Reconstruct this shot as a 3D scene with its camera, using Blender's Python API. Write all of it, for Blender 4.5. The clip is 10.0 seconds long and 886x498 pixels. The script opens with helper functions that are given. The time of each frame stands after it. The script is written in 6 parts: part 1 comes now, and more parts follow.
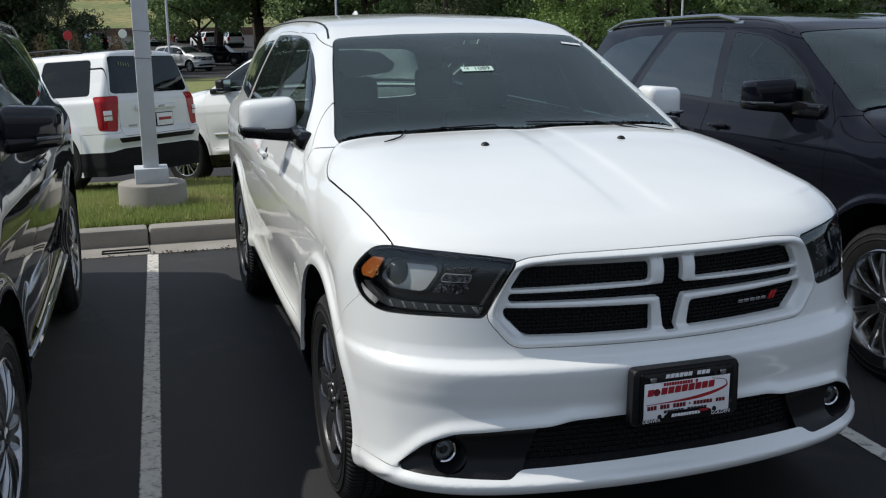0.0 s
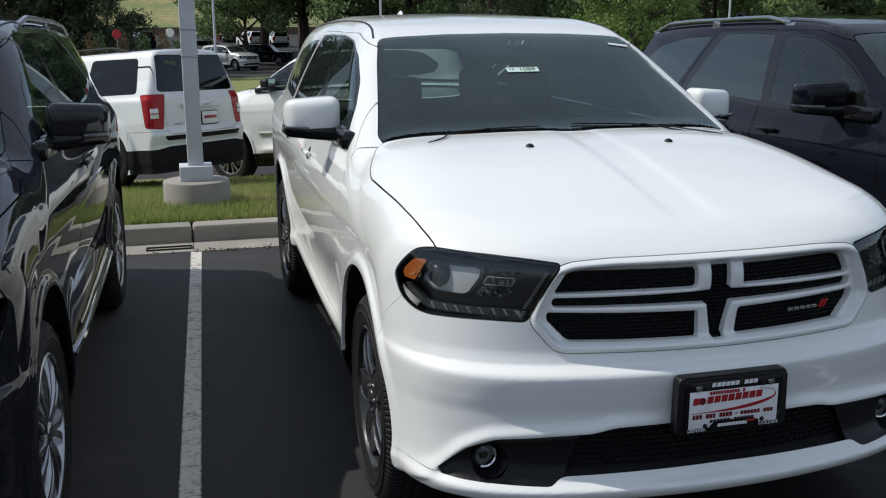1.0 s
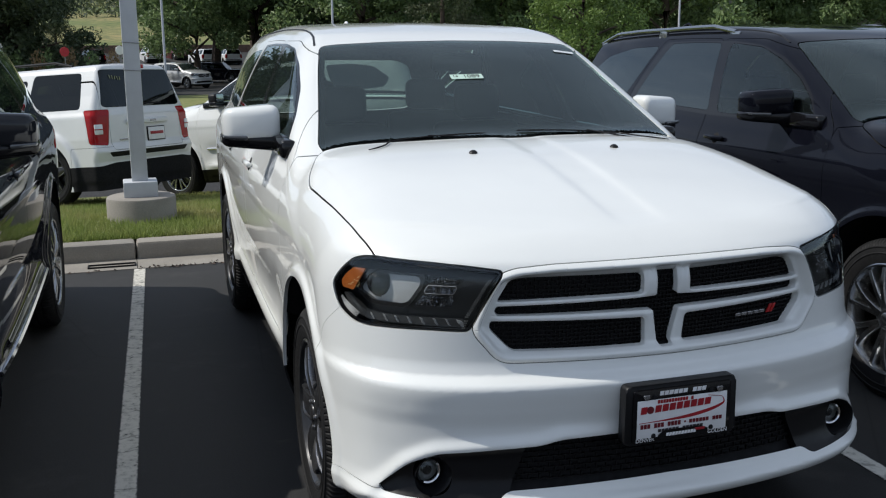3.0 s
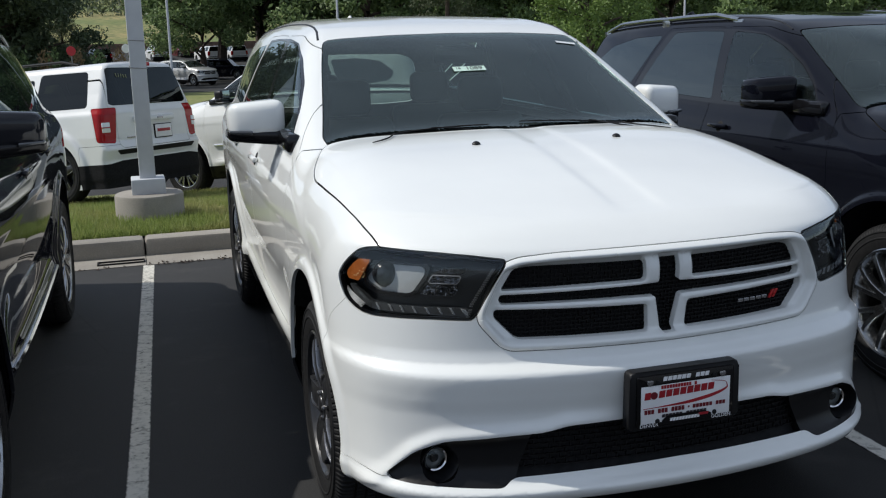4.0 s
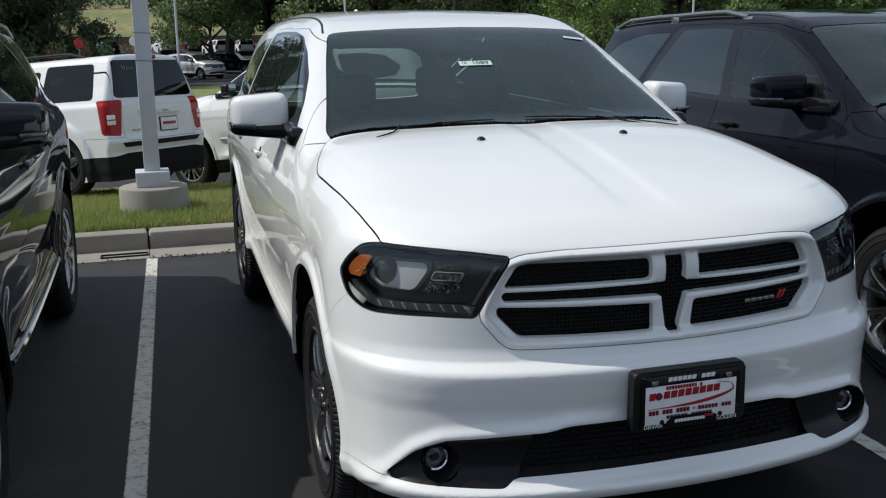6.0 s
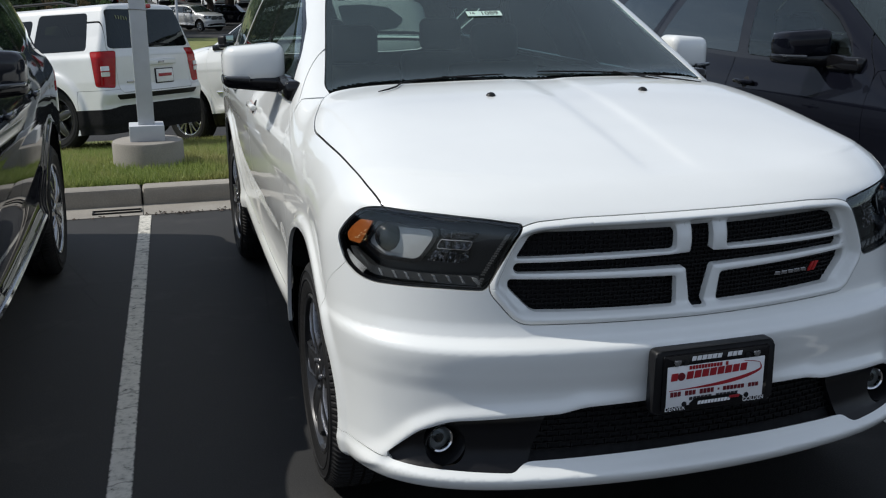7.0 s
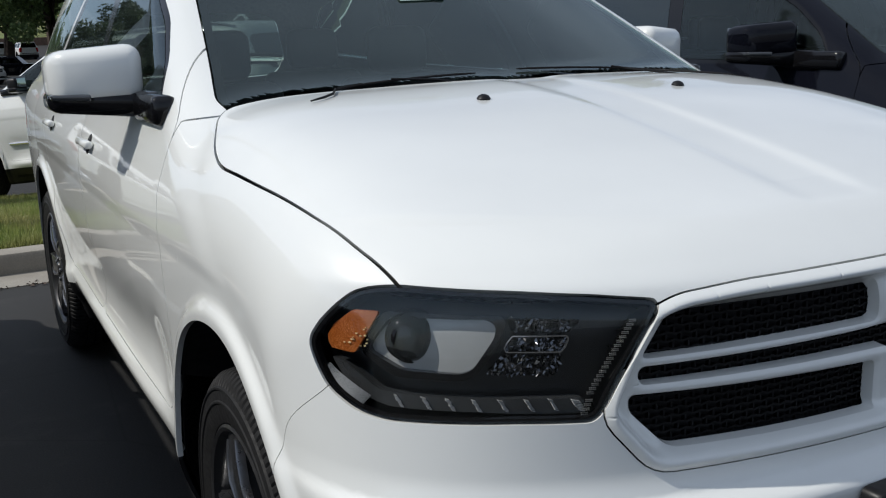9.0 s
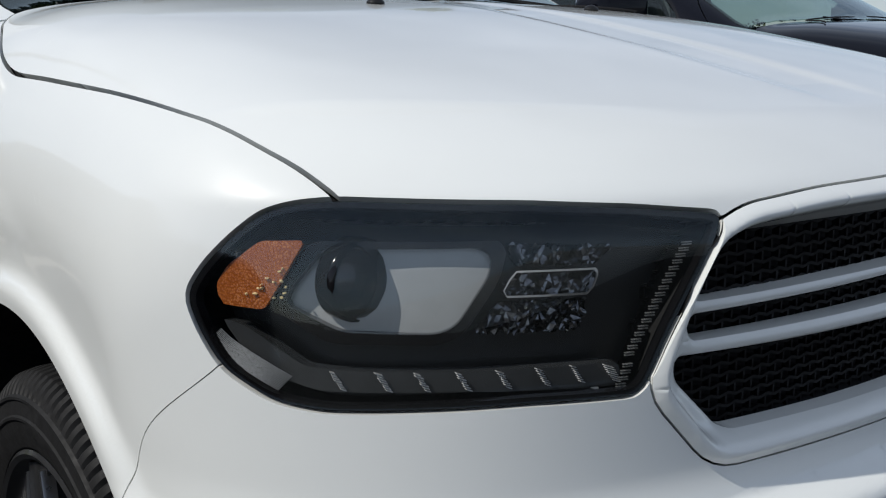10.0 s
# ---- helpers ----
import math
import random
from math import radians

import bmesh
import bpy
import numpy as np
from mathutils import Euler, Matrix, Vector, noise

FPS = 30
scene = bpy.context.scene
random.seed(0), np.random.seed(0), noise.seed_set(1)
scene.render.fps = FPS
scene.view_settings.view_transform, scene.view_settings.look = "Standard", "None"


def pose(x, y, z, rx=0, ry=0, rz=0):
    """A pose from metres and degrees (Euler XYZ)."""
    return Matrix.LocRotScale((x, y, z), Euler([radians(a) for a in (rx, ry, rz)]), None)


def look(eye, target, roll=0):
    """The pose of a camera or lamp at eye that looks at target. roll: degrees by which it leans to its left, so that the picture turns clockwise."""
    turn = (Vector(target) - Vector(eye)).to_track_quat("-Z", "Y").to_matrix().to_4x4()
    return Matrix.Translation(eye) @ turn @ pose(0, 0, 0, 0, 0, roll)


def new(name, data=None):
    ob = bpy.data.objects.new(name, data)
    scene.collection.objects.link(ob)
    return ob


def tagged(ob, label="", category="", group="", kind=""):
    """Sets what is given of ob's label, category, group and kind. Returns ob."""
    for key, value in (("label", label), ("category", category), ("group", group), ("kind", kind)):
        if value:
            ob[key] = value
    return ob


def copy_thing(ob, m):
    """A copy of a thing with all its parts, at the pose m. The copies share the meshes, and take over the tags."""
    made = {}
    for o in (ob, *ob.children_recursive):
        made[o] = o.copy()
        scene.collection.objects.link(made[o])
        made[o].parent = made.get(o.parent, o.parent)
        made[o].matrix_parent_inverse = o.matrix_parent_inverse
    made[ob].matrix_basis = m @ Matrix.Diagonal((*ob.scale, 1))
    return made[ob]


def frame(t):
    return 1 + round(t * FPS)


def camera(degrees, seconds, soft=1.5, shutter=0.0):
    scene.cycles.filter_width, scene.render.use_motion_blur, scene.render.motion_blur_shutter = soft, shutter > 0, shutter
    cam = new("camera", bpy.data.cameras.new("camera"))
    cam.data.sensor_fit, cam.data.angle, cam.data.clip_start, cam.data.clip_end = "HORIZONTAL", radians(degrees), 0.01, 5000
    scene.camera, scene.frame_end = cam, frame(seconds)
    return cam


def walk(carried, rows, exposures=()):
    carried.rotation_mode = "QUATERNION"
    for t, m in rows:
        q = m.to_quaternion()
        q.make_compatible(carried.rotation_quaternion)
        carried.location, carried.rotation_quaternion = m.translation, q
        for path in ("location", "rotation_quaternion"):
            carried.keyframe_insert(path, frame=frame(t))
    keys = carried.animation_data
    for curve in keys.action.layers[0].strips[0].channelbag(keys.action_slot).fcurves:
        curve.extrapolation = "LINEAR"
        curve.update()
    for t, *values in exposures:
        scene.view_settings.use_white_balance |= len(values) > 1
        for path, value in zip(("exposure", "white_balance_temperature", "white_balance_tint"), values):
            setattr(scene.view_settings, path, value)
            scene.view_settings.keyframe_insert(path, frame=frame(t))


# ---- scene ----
cam = camera(48.5, 10.0, 1.15)
PATH = [
    (0, (-1.595, -2.498, 1.751), (-0.995, -0.643, 1.307), -0.5),
    (0.5, (-1.603, -2.481, 1.746), (-1.034, -0.616, 1.3), -0.2),
    (1, (-1.592, -2.464, 1.748), (-1.071, -0.585, 1.306), -0.2),
    (1.5, (-1.58, -2.435, 1.747), (-1.084, -0.551, 1.294), 0.1),
    (2, (-1.578, -2.406, 1.729), (-1.038, -0.531, 1.286), 0.8),
    (2.5, (-1.521, -2.378, 1.708), (-0.924, -0.512, 1.305), 0.3),
    (4, (-1.514, -2.427, 1.697), (-0.924, -0.563, 1.275), -1.3),
    (4.5, (-1.505, -2.425, 1.702), (-0.932, -0.554, 1.288), -1.2),
    (5, (-1.496, -2.423, 1.692), (-0.932, -0.548, 1.284), -1.2),
    (5.5, (-1.507, -2.419, 1.696), (-0.927, -0.548, 1.292), -1.0),
    (7, (-1.445, -2.167, 1.665), (-0.873, -0.321, 1.149), -0.2),
    (7.5, (-1.44, -1.983, 1.658), (-0.824, -0.153, 1.14), 0.3),
    (8, (-1.458, -1.839, 1.606), (-0.808, -0.008, 1.13), 1.2),
    (8.5, (-1.46, -1.437, 1.54), (-0.778, 0.384, 1.072), -0.0),
    (9, (-1.454, -0.925, 1.467), (-0.524, 0.79, 1.027), -1.8),
    (9.5, (-1.419, -0.501, 1.306), (-0.247, 1.069, 0.903), -0.9),
    (10, (-1.37, -0.392, 1.226), (-0.074, 1.078, 0.828), -0.4),
]
walk(cam, [(t, look(eye, target, roll)) for t, eye, target, roll in PATH], [(0, .08), (7, .03), (8, -.02), (10, -.14)])

# ---- world and sun ----
SUN_AZ, SUN_EL = 289.0, 48.0        # the sun stands behind the parked cars and to their right-hand side
world = bpy.data.worlds.new("sky")
scene.world = world
world.use_nodes = True
wn = world.node_tree.nodes
sky = wn.new("ShaderNodeTexSky")
sky.sky_type, sky.sun_disc = "NISHITA", False
sky.sun_elevation, sky.sun_rotation = radians(SUN_EL), radians(SUN_AZ)
sky.altitude, sky.air_density, sky.dust_density = 1700, 1.0, 2.4
wn["Background"].inputs["Strength"].default_value = 0.092
wl = world.node_tree.links
way, split, over, flat = wn.new("ShaderNodeTexCoord"), wn.new("ShaderNodeSeparateXYZ"), wn.new("ShaderNodeMath"), wn.new("ShaderNodeCombineXYZ")
wl.new(way.outputs["Generated"], split.inputs[0])
over.operation = "MAXIMUM"
over.inputs[1].default_value = .04
wl.new(split.outputs["Z"], over.inputs[0])
for k, axis in enumerate("XY"):
    lay = wn.new("ShaderNodeMath")
    lay.operation = "DIVIDE"
    wl.new(split.outputs[axis], lay.inputs[0]), wl.new(over.outputs[0], lay.inputs[1]), wl.new(lay.outputs[0], flat.inputs[k])
puffs, cover, cloudy = wn.new("ShaderNodeTexNoise"), wn.new("ShaderNodeMapRange"), wn.new("ShaderNodeMixRGB")
puffs.inputs["Scale"].default_value, puffs.inputs["Detail"].default_value, puffs.inputs["Roughness"].default_value = .75, 7, .58
cover.inputs["From Min"].default_value, cover.inputs["From Max"].default_value = .40, .72
cover.inputs["To Min"].default_value, cover.inputs["To Max"].default_value = .30, .80
wl.new(flat.outputs[0], puffs.inputs["Vector"]), wl.new(puffs.outputs["Fac"], cover.inputs["Value"])
wl.new(cover.outputs[0], cloudy.inputs["Fac"]), wl.new(sky.outputs["Color"], cloudy.inputs["Color1"])
cloudy.inputs["Color2"].default_value = (7.1, 8.0, 9.5, 1)
wl.new(cloudy.outputs["Color"], wn["Background"].inputs["Color"])
sun = new("sun", bpy.data.lights.new("sun", "SUN"))
sun.data.energy, sun.data.angle, sun.data.color = 3.35, radians(.53), (1.0, .965, .90)
az, el = radians(SUN_AZ), radians(SUN_EL)
to_sun = Vector((math.sin(az) * math.cos(el), math.cos(az) * math.cos(el), math.sin(el)))
sun.matrix_world = look((0, 0, 30), Vector((0, 0, 30)) - to_sun)

# ---- materials ----
class Nodes:
    """A node material, written briefly."""

    def __init__(self, name):
        self.mat = bpy.data.materials.new(name)
        self.mat.use_nodes = True
        self.tree = self.mat.node_tree
        self.bsdf = self.tree.nodes["Principled BSDF"]
        self.out = self.tree.nodes["Material Output"]

    def add(self, kind):
        return self.tree.nodes.new("ShaderNode" + kind)

    def put(self, node, **values):
        for k, v in values.items():
            node.inputs[k.replace("_", " ")].default_value = v
        return node

    def link(self, a, b):
        self.tree.links.new(a, b)

    def coords(self):
        return self.add("TexCoord").outputs["Object"]

    def noise(self, scale, detail=4.0, rough=.55, where=None):
        n = self.put(self.add("TexNoise"), Scale=scale, Detail=detail, Roughness=rough)
        self.link(where if where is not None else self.coords(), n.inputs["Vector"])
        return n.outputs["Fac"]

    def ramp(self, fac, stops):
        n = self.add("ValToRGB")
        r = n.color_ramp
        while len(r.elements) < len(stops):
            r.elements.new(.5)
        for e, (p, c) in zip(r.elements, stops):
            e.position, e.color = p, (*c, 1) if len(c) == 3 else c
        self.link(fac, n.inputs["Fac"])
        return n.outputs["Color"]

    def mix(self, fac, a, b, blend="MIX"):
        n = self.add("MixRGB")
        n.blend_type = blend
        for s, v in zip(("Fac", "Color1", "Color2"), (fac, a, b)):
            if hasattr(v, "is_linked"):
                self.link(v, n.inputs[s])
            else:
                n.inputs[s].default_value = v if s == "Fac" or len(v) == 4 else (*v, 1)
        return n.outputs["Color"]

    def grey(self, fac, lo, hi, a=0.3, b=0.7):
        n = self.put(self.add("MapRange"), From_Min=a, From_Max=b, To_Min=lo, To_Max=hi)
        self.link(fac, n.inputs["Value"])
        return n.outputs["Result"]

    def bump(self, height, strength, distance=.01):
        n = self.put(self.add("Bump"), Strength=strength, Distance=distance)
        self.link(height, n.inputs["Height"])
        self.link(n.outputs["Normal"], self.bsdf.inputs["Normal"])
        return self

    def base(self, colour):
        if hasattr(colour, "is_linked"):
            self.link(colour, self.bsdf.inputs["Base Color"])
        else:
            self.bsdf.inputs["Base Color"].default_value = (*colour, 1)
        return self

    def rough(self, value):
        if hasattr(value, "is_linked"):
            self.link(value, self.bsdf.inputs["Roughness"])
        else:
            self.bsdf.inputs["Roughness"].default_value = value
        return self


def paint(name, colour, dark, coat=1.0, rough=.35, metallic=0.0, under=.5):
    """Car paint under clear lacquer, with a faint dusty tone."""
    n = Nodes(name)
    dust_veil = n.noise(3.0, 5)
    n.base(n.mix(n.grey(dust_veil, 0, 1), colour, dark)).rough(rough)
    fine = n.noise(40.0, 3)
    n.put(n.bsdf, Metallic=metallic, Coat_Weight=coat, Specular_IOR_Level=under)
    n.link(n.grey(fine, .02, .05), n.bsdf.inputs["Coat Roughness"])
    return n.mat


def plain(name, colour, rough=.5, metallic=0.0, vary=.12, scale=20.0, bump=0.0, coat=0.0):
    """A small thing's material: one colour with grain and wear."""
    n = Nodes(name)
    f = n.noise(scale, 5)
    n.base(n.mix(n.grey(f, 0, 1), [c * (1 - vary) for c in colour], [min(1, c * (1 + vary)) for c in colour]))
    n.rough(n.grey(n.noise(scale * 2.3, 3), max(.02, rough * .85), min(1, rough * 1.15)))
    n.put(n.bsdf, Metallic=metallic, Coat_Weight=coat)
    if bump:
        n.bump(n.noise(scale * 8, 4), bump, .002)
    return n.mat


def glass(name, tint, reflect=1.0, ior=1.52, dust_veil=0.0):
    """A thin pane: tinted light goes through, the sky is mirrored by Fresnel."""
    n = Nodes(name)
    clear, gloss, both = n.add("BsdfTransparent"), n.add("BsdfGlossy"), n.add("MixShader")
    n.put(clear, Color=(*tint, 1)), n.put(gloss, Roughness=.012, Color=(reflect * .88, reflect * .98, reflect, 1))
    fres = n.put(n.add("Fresnel"), IOR=ior)
    n.link(fres.outputs[0], both.inputs[0]), n.link(clear.outputs[0], both.inputs[1]), n.link(gloss.outputs[0], both.inputs[2])
    # Pale teal film painted over the pane for dust and reflected haze.
    if dust_veil:
        film, veil_mix = n.put(n.add("BsdfDiffuse"), Color=(.48, .63, .61, 1)), n.add("MixShader")
        n.link(n.grey(n.noise(2.5, 8, .7), dust_veil * .75, dust_veil * 1.35), veil_mix.inputs[0])
        n.link(both.outputs[0], veil_mix.inputs[1]), n.link(film.outputs[0], veil_mix.inputs[2])
        both = veil_mix
    n.link(both.outputs[0], n.out.inputs["Surface"])
    return n.mat


M_WHITE = paint("white_paint", (.80, .815, .79), (.765, .78, .76), under=.2)
M_BLACKPAINT = paint("black_paint", (.0036, .0041, .0072), (.0052, .0058, .0098), rough=.6, under=.0)
M_NAVY = paint("charcoal_paint", (.011, .012, .016), (.016, .017, .021), rough=.6, under=.0)
for dark, ior in ((M_BLACKPAINT, 1.31), (M_NAVY, 1.42)):
    dark.node_tree.nodes["Principled BSDF"].inputs["Coat IOR"].default_value = ior
M_WHITE_DIRTY = paint("white_paint_dusty", (.74, .75, .74), (.68, .69, .69), coat=.8)
M_BLACK = plain("black_plastic", (.010, .010, .011), .42, bump=.05)
M_GLOSSBLACK = plain("gloss_black_plastic", (.006, .006, .007), .12, coat=.25)
M_MESH = plain("black_grille_mesh", (.005, .005, .0055), .5)
M_MATTE = plain("matte_black", (.010, .010, .011), .75, bump=.1)
M_LINER = plain("dark_lining", (.009, .009, .010), .9)
M_CABIN = plain("cabin_trim", (.030, .031, .032), .8, bump=.1)
M_SEAT = plain("seat_leather", (.022, .022, .023), .5, bump=.15)
M_RUBBER = plain("tyre_rubber", (.012, .012, .0125), .66, vary=.25, scale=30, bump=.1)
M_CHROME = plain("chrome", (.75, .75, .76), .06, 1.0, vary=.04)
M_SILVER = plain("silver_wheel", (.38, .39, .40), .24, 1.0, vary=.05)
M_DARKWHEEL = plain("dark_wheel", (.020, .020, .021), .34, .0, coat=.35)
M_MACHINED = plain("machined_metal", (.42, .42, .43), .30, 1.0)
M_STEEL = plain("brake_steel", (.25, .25, .25), .35, 1.0)
M_SCREEN = glass("windscreen_glass", (.45, .58, .55), dust_veil=.034)
M_SIDEGLASS = glass("side_glass", (.22, .25, .245), dust_veil=.012)
M_FRONTGLASS = glass("front_side_glass", (.62, .70, .67), dust_veil=.012)
M_TINT = glass("tinted_glass", (.05, .055, .06), ior=1.8, dust_veil=.012)
M_DARKTINT = glass("dark_tinted_glass", (.04, .042, .048), .8)
M_LENS = glass("clear_lens", (.93, .94, .94), 1.0, ior=1.54)
dots = Nodes("amber_dots")
pitted = dots.add("TexVoronoi")
dots.put(pitted, Scale=420.0), dots.link(dots.coords(), pitted.inputs["Vector"])
dots.base(dots.mix(dots.grey(pitted.outputs["Distance"], 1, 0, .2, .6), (.27, .070, .011), dots.mix(dots.grey(dots.noise(38, 4), 0, 1), (.36, .10, .016), (.60, .24, .08)))).rough(.2).bump(pitted.outputs["Distance"], .2, .002)
dots.put(dots.bsdf, Coat_Weight=.5)
M_AMBER = dots.mat
# Pale colour of the sparkle painted onto the amber.
M_AMBER_GLINT = plain("amber_glint", (.95, .74, .40), .15, .0, coat=1.0)
M_REFLECTOR = plain("satin_reflector", (.46, .475, .48), .34, .25, vary=.06)
M_REDLENS = plain("red_lens", (.33, .003, .005), .2, coat=.15)
M_FROST = plain("frosted_white", (.75, .78, .78), .2, coat=.5)
M_PLATEWHITE = plain("plate_white", (.78, .78, .78), .35, vary=.05)
M_PLATERED = plain("plate_red", (.33, .012, .02), .4)
M_PLATEBLACK = plain("plate_black_ink", (.02, .015, .018), .5)
M_BADGE = plain("badge_silver", (.40, .40, .41), .25, .8)
M_BADGERED = plain("badge_red", (.45, .02, .02), .3)
# Near-white, so the strip's sun glints sit in the colour.
M_PRISM_GLINT = plain("prism_glint_white", (.85, .87, .89), .22, .35, vary=.12, scale=300, coat=.5)
M_LADDER = plain("grey_lens_ribs", (.30, .31, .32), .3, .6, vary=.2, scale=300)
M_DRL = plain("grey_light_strip", (.07, .075, .08), .2, .5, coat=1.0)
M_MINT = plain("mint_sticker", (.55, .72, .62), .5, vary=.04)
M_CHALK = plain("yellow_marker", (.34, .35, .17), .9)
M_INK = plain("black_ink", (.015, .015, .015), .6)
M_PROJECTOR = plain("projector_glass", (.010, .011, .014), .14, coat=.3)
M_CRYSTAL = plain("crystal_facets", (.15, .15, .16), .07, 1.0, vary=.6, scale=90)
M_LAMPBLACK = plain("lamp_black", (.010, .010, .011), .38)
M_POST = plain("grey_post_paint", (.52, .54, .56), .5, vary=.06, scale=6, bump=.05)
M_SILVERPAINT = paint("silver_paint", (.55, .56, .56), (.50, .51, .51), rough=.3, metallic=.2)
M_MAROON = paint("maroon_paint", (.10, .012, .012), (.12, .02, .02), rough=.35)
M_SIGNRED = plain("sign_red", (.45, .02, .03), .45)
M_STUCCO = plain("pale_stucco", (.55, .53, .50), .9, vary=.1, scale=4, bump=.2)
M_ROOF = plain("grey_roof", (.20, .20, .21), .8, scale=5)
M_WINDOW = plain("window_dark", (.03, .035, .04), .06, coat=1.0)
M_BLOCK = plain("brown_block", (.16, .10, .075), .9, vary=.3, scale=3, bump=.3)
M_BARK = plain("bark", (.07, .05, .04), .95, vary=.4, scale=14, bump=.6)


def foliage(name, dark, light, dry=None):
    """Leaves that let some light through and differ from one another."""
    n = Nodes(name)
    rnd = n.add("NewGeometry").outputs["Random Per Island"]
    c = n.mix(rnd, dark, light)
    if dry:
        c = n.mix(n.grey(n.noise(1.4, 5), 0, .8, .45, .7), c, dry)
    n.base(c).rough(.55)
    t, both = n.add("BsdfTranslucent"), n.add("MixShader")
    n.link(c, t.inputs["Color"])
    both.inputs[0].default_value = .4
    n.link(n.bsdf.outputs[0], both.inputs[1]), n.link(t.outputs[0], both.inputs[2]), n.link(both.outputs[0], n.out.inputs["Surface"])
    return n.mat


M_LEAFLIGHT = foliage("light_leaves", (.09, .16, .03), (.25, .35, .10))
M_LEAF = foliage("leaves", (.085, .135, .055), (.27, .37, .15))
# Darker leaf copy: the left trees' shade and haze sit in its colour.
M_SHADELEAF = foliage("shaded_hazy_leaves", (.055, .080, .046), (.14, .18, .095))
M_NEEDLE = foliage("dark_leaves", (.050, .070, .036), (.13, .155, .080))
M_TAN = foliage("dry_grass", (.25, .17, .09), (.38, .27, .15))
M_BLADE = foliage("grass_blades", (.15, .21, .045), (.33, .39, .12), (.42, .36, .17))


def meadow():
    n = Nodes("meadow")
    big, small = n.noise(.035, 8, .7), n.noise(.9, 6, .7)
    c = n.mix(n.grey(big, 0, 1, .4, .6), (.13, .17, .042), (.34, .27, .11))
    n.base(n.mix(n.grey(small, 0, .85, .4, .62), c, (.075, .11, .032))).rough(.95)
    return n.mat


M_MEADOW = meadow()
M_PLATEINK = plain("plate_dark_red_ink", (.14, .008, .015), .45)
M_REFLECTION_WALL = plain("reflection_wall_grey", (.55, .55, .54), .7, vary=.2, scale=1.5, bump=.1)
M_BEZEL = plain("bezel_plastic", (.005, .005, .006), .34)
M_HEADLINER = plain("grey_headliner", (.26, .26, .25), .95, scale=60, bump=.1)
for dull in (M_BEZEL, M_MESH, M_RUBBER, M_REDLENS, M_GLOSSBLACK, M_MATTE, M_BLACK, M_LINER):
    dull.node_tree.nodes["Principled BSDF"].inputs["Specular IOR Level"].default_value = .25


# ---- the body shape of the large SUV, as one smooth field (y back from the number plate, z up) ----
def curve(xs, ys):
    """A smooth curve through a few knots (monotone cubic), flat outside."""
    xs, ys = np.array(xs, float), np.array(ys, float)
    d = np.diff(ys) / np.diff(xs)
    m = np.zeros(len(xs))
    for i in range(1, len(xs) - 1):
        if d[i - 1] * d[i] > 0:
            m[i] = 2 * d[i - 1] * d[i] / (d[i - 1] + d[i])
    m[0], m[-1] = d[0], d[-1]

    def at(q):
        q = np.clip(q, xs[0], xs[-1])
        i = np.clip(np.searchsorted(xs, q) - 1, 0, len(xs) - 2)
        h = xs[i + 1] - xs[i]
        s = (q - xs[i]) / h
        return ((1 + 2 * s) * (1 - s) ** 2 * ys[i] + s * (1 - s) ** 2 * h * m[i]
                + s * s * (3 - 2 * s) * ys[i + 1] + s * s * (s - 1) * h * m[i + 1])
    return at


def smax(a, b, k):
    h = np.maximum(k - np.abs(a - b), 0) / k
    return np.maximum(a, b) + h * h * k / 4


def smin(a, b, k):
    return -smax(-a, -b, k)


nose = curve([.20, .29, .325, .345, .375, .405, .45, .55, .60, .66, .723, .733, .760, .80, .95, 1.04, 1.075, 1.11, 1.16],
             [.34, .24, .075, .015, .0, .032, .05, .058, .058, .046, .034, .038, .076, .085, .075, .066, .07, .10, .17])
sweep = curve([.30, .60, .80, .95, 1.08, 1.2], [.0, .0, .25, .6, 1.0, 1.0])
crest = curve([.0, .10, .20, .25, .30, .40, .63, 1.0, 1.25, 1.5, 6.0],
              [1.018, 1.082, 1.134, 1.1545, 1.1685, 1.194, 1.246, 1.312, 1.335, 1.338, 1.335])
flank = curve([.18, .26, .34, .42, .55, .70, .85, .97, 1.08, 1.15, 1.22, 1.30],
              [.86, .905, .935, .95, .952, .957, .965, .968, .966, .96, .94, .91])
tumble = curve([1.10, 1.22, 1.35, 1.50, 1.62, 1.70, 1.80], [.955, .915, .872, .812, .757, .715, .66])
ridge = curve([1.9, 2.15, 2.35, 2.7, 3.3, 4.2, 4.8, 5.2], [1.66, 1.722, 1.766, 1.803, 1.818, 1.79, 1.72, 1.63])
HUB_Y, HUB_Z, BASE, ARCH_Y = .958, .392, 3.043, .970
brow = curve([0, .345, .42, .54, .70, .78, .86, .95], [.563, .564, .549, .544, .532, .497, .415, .33])


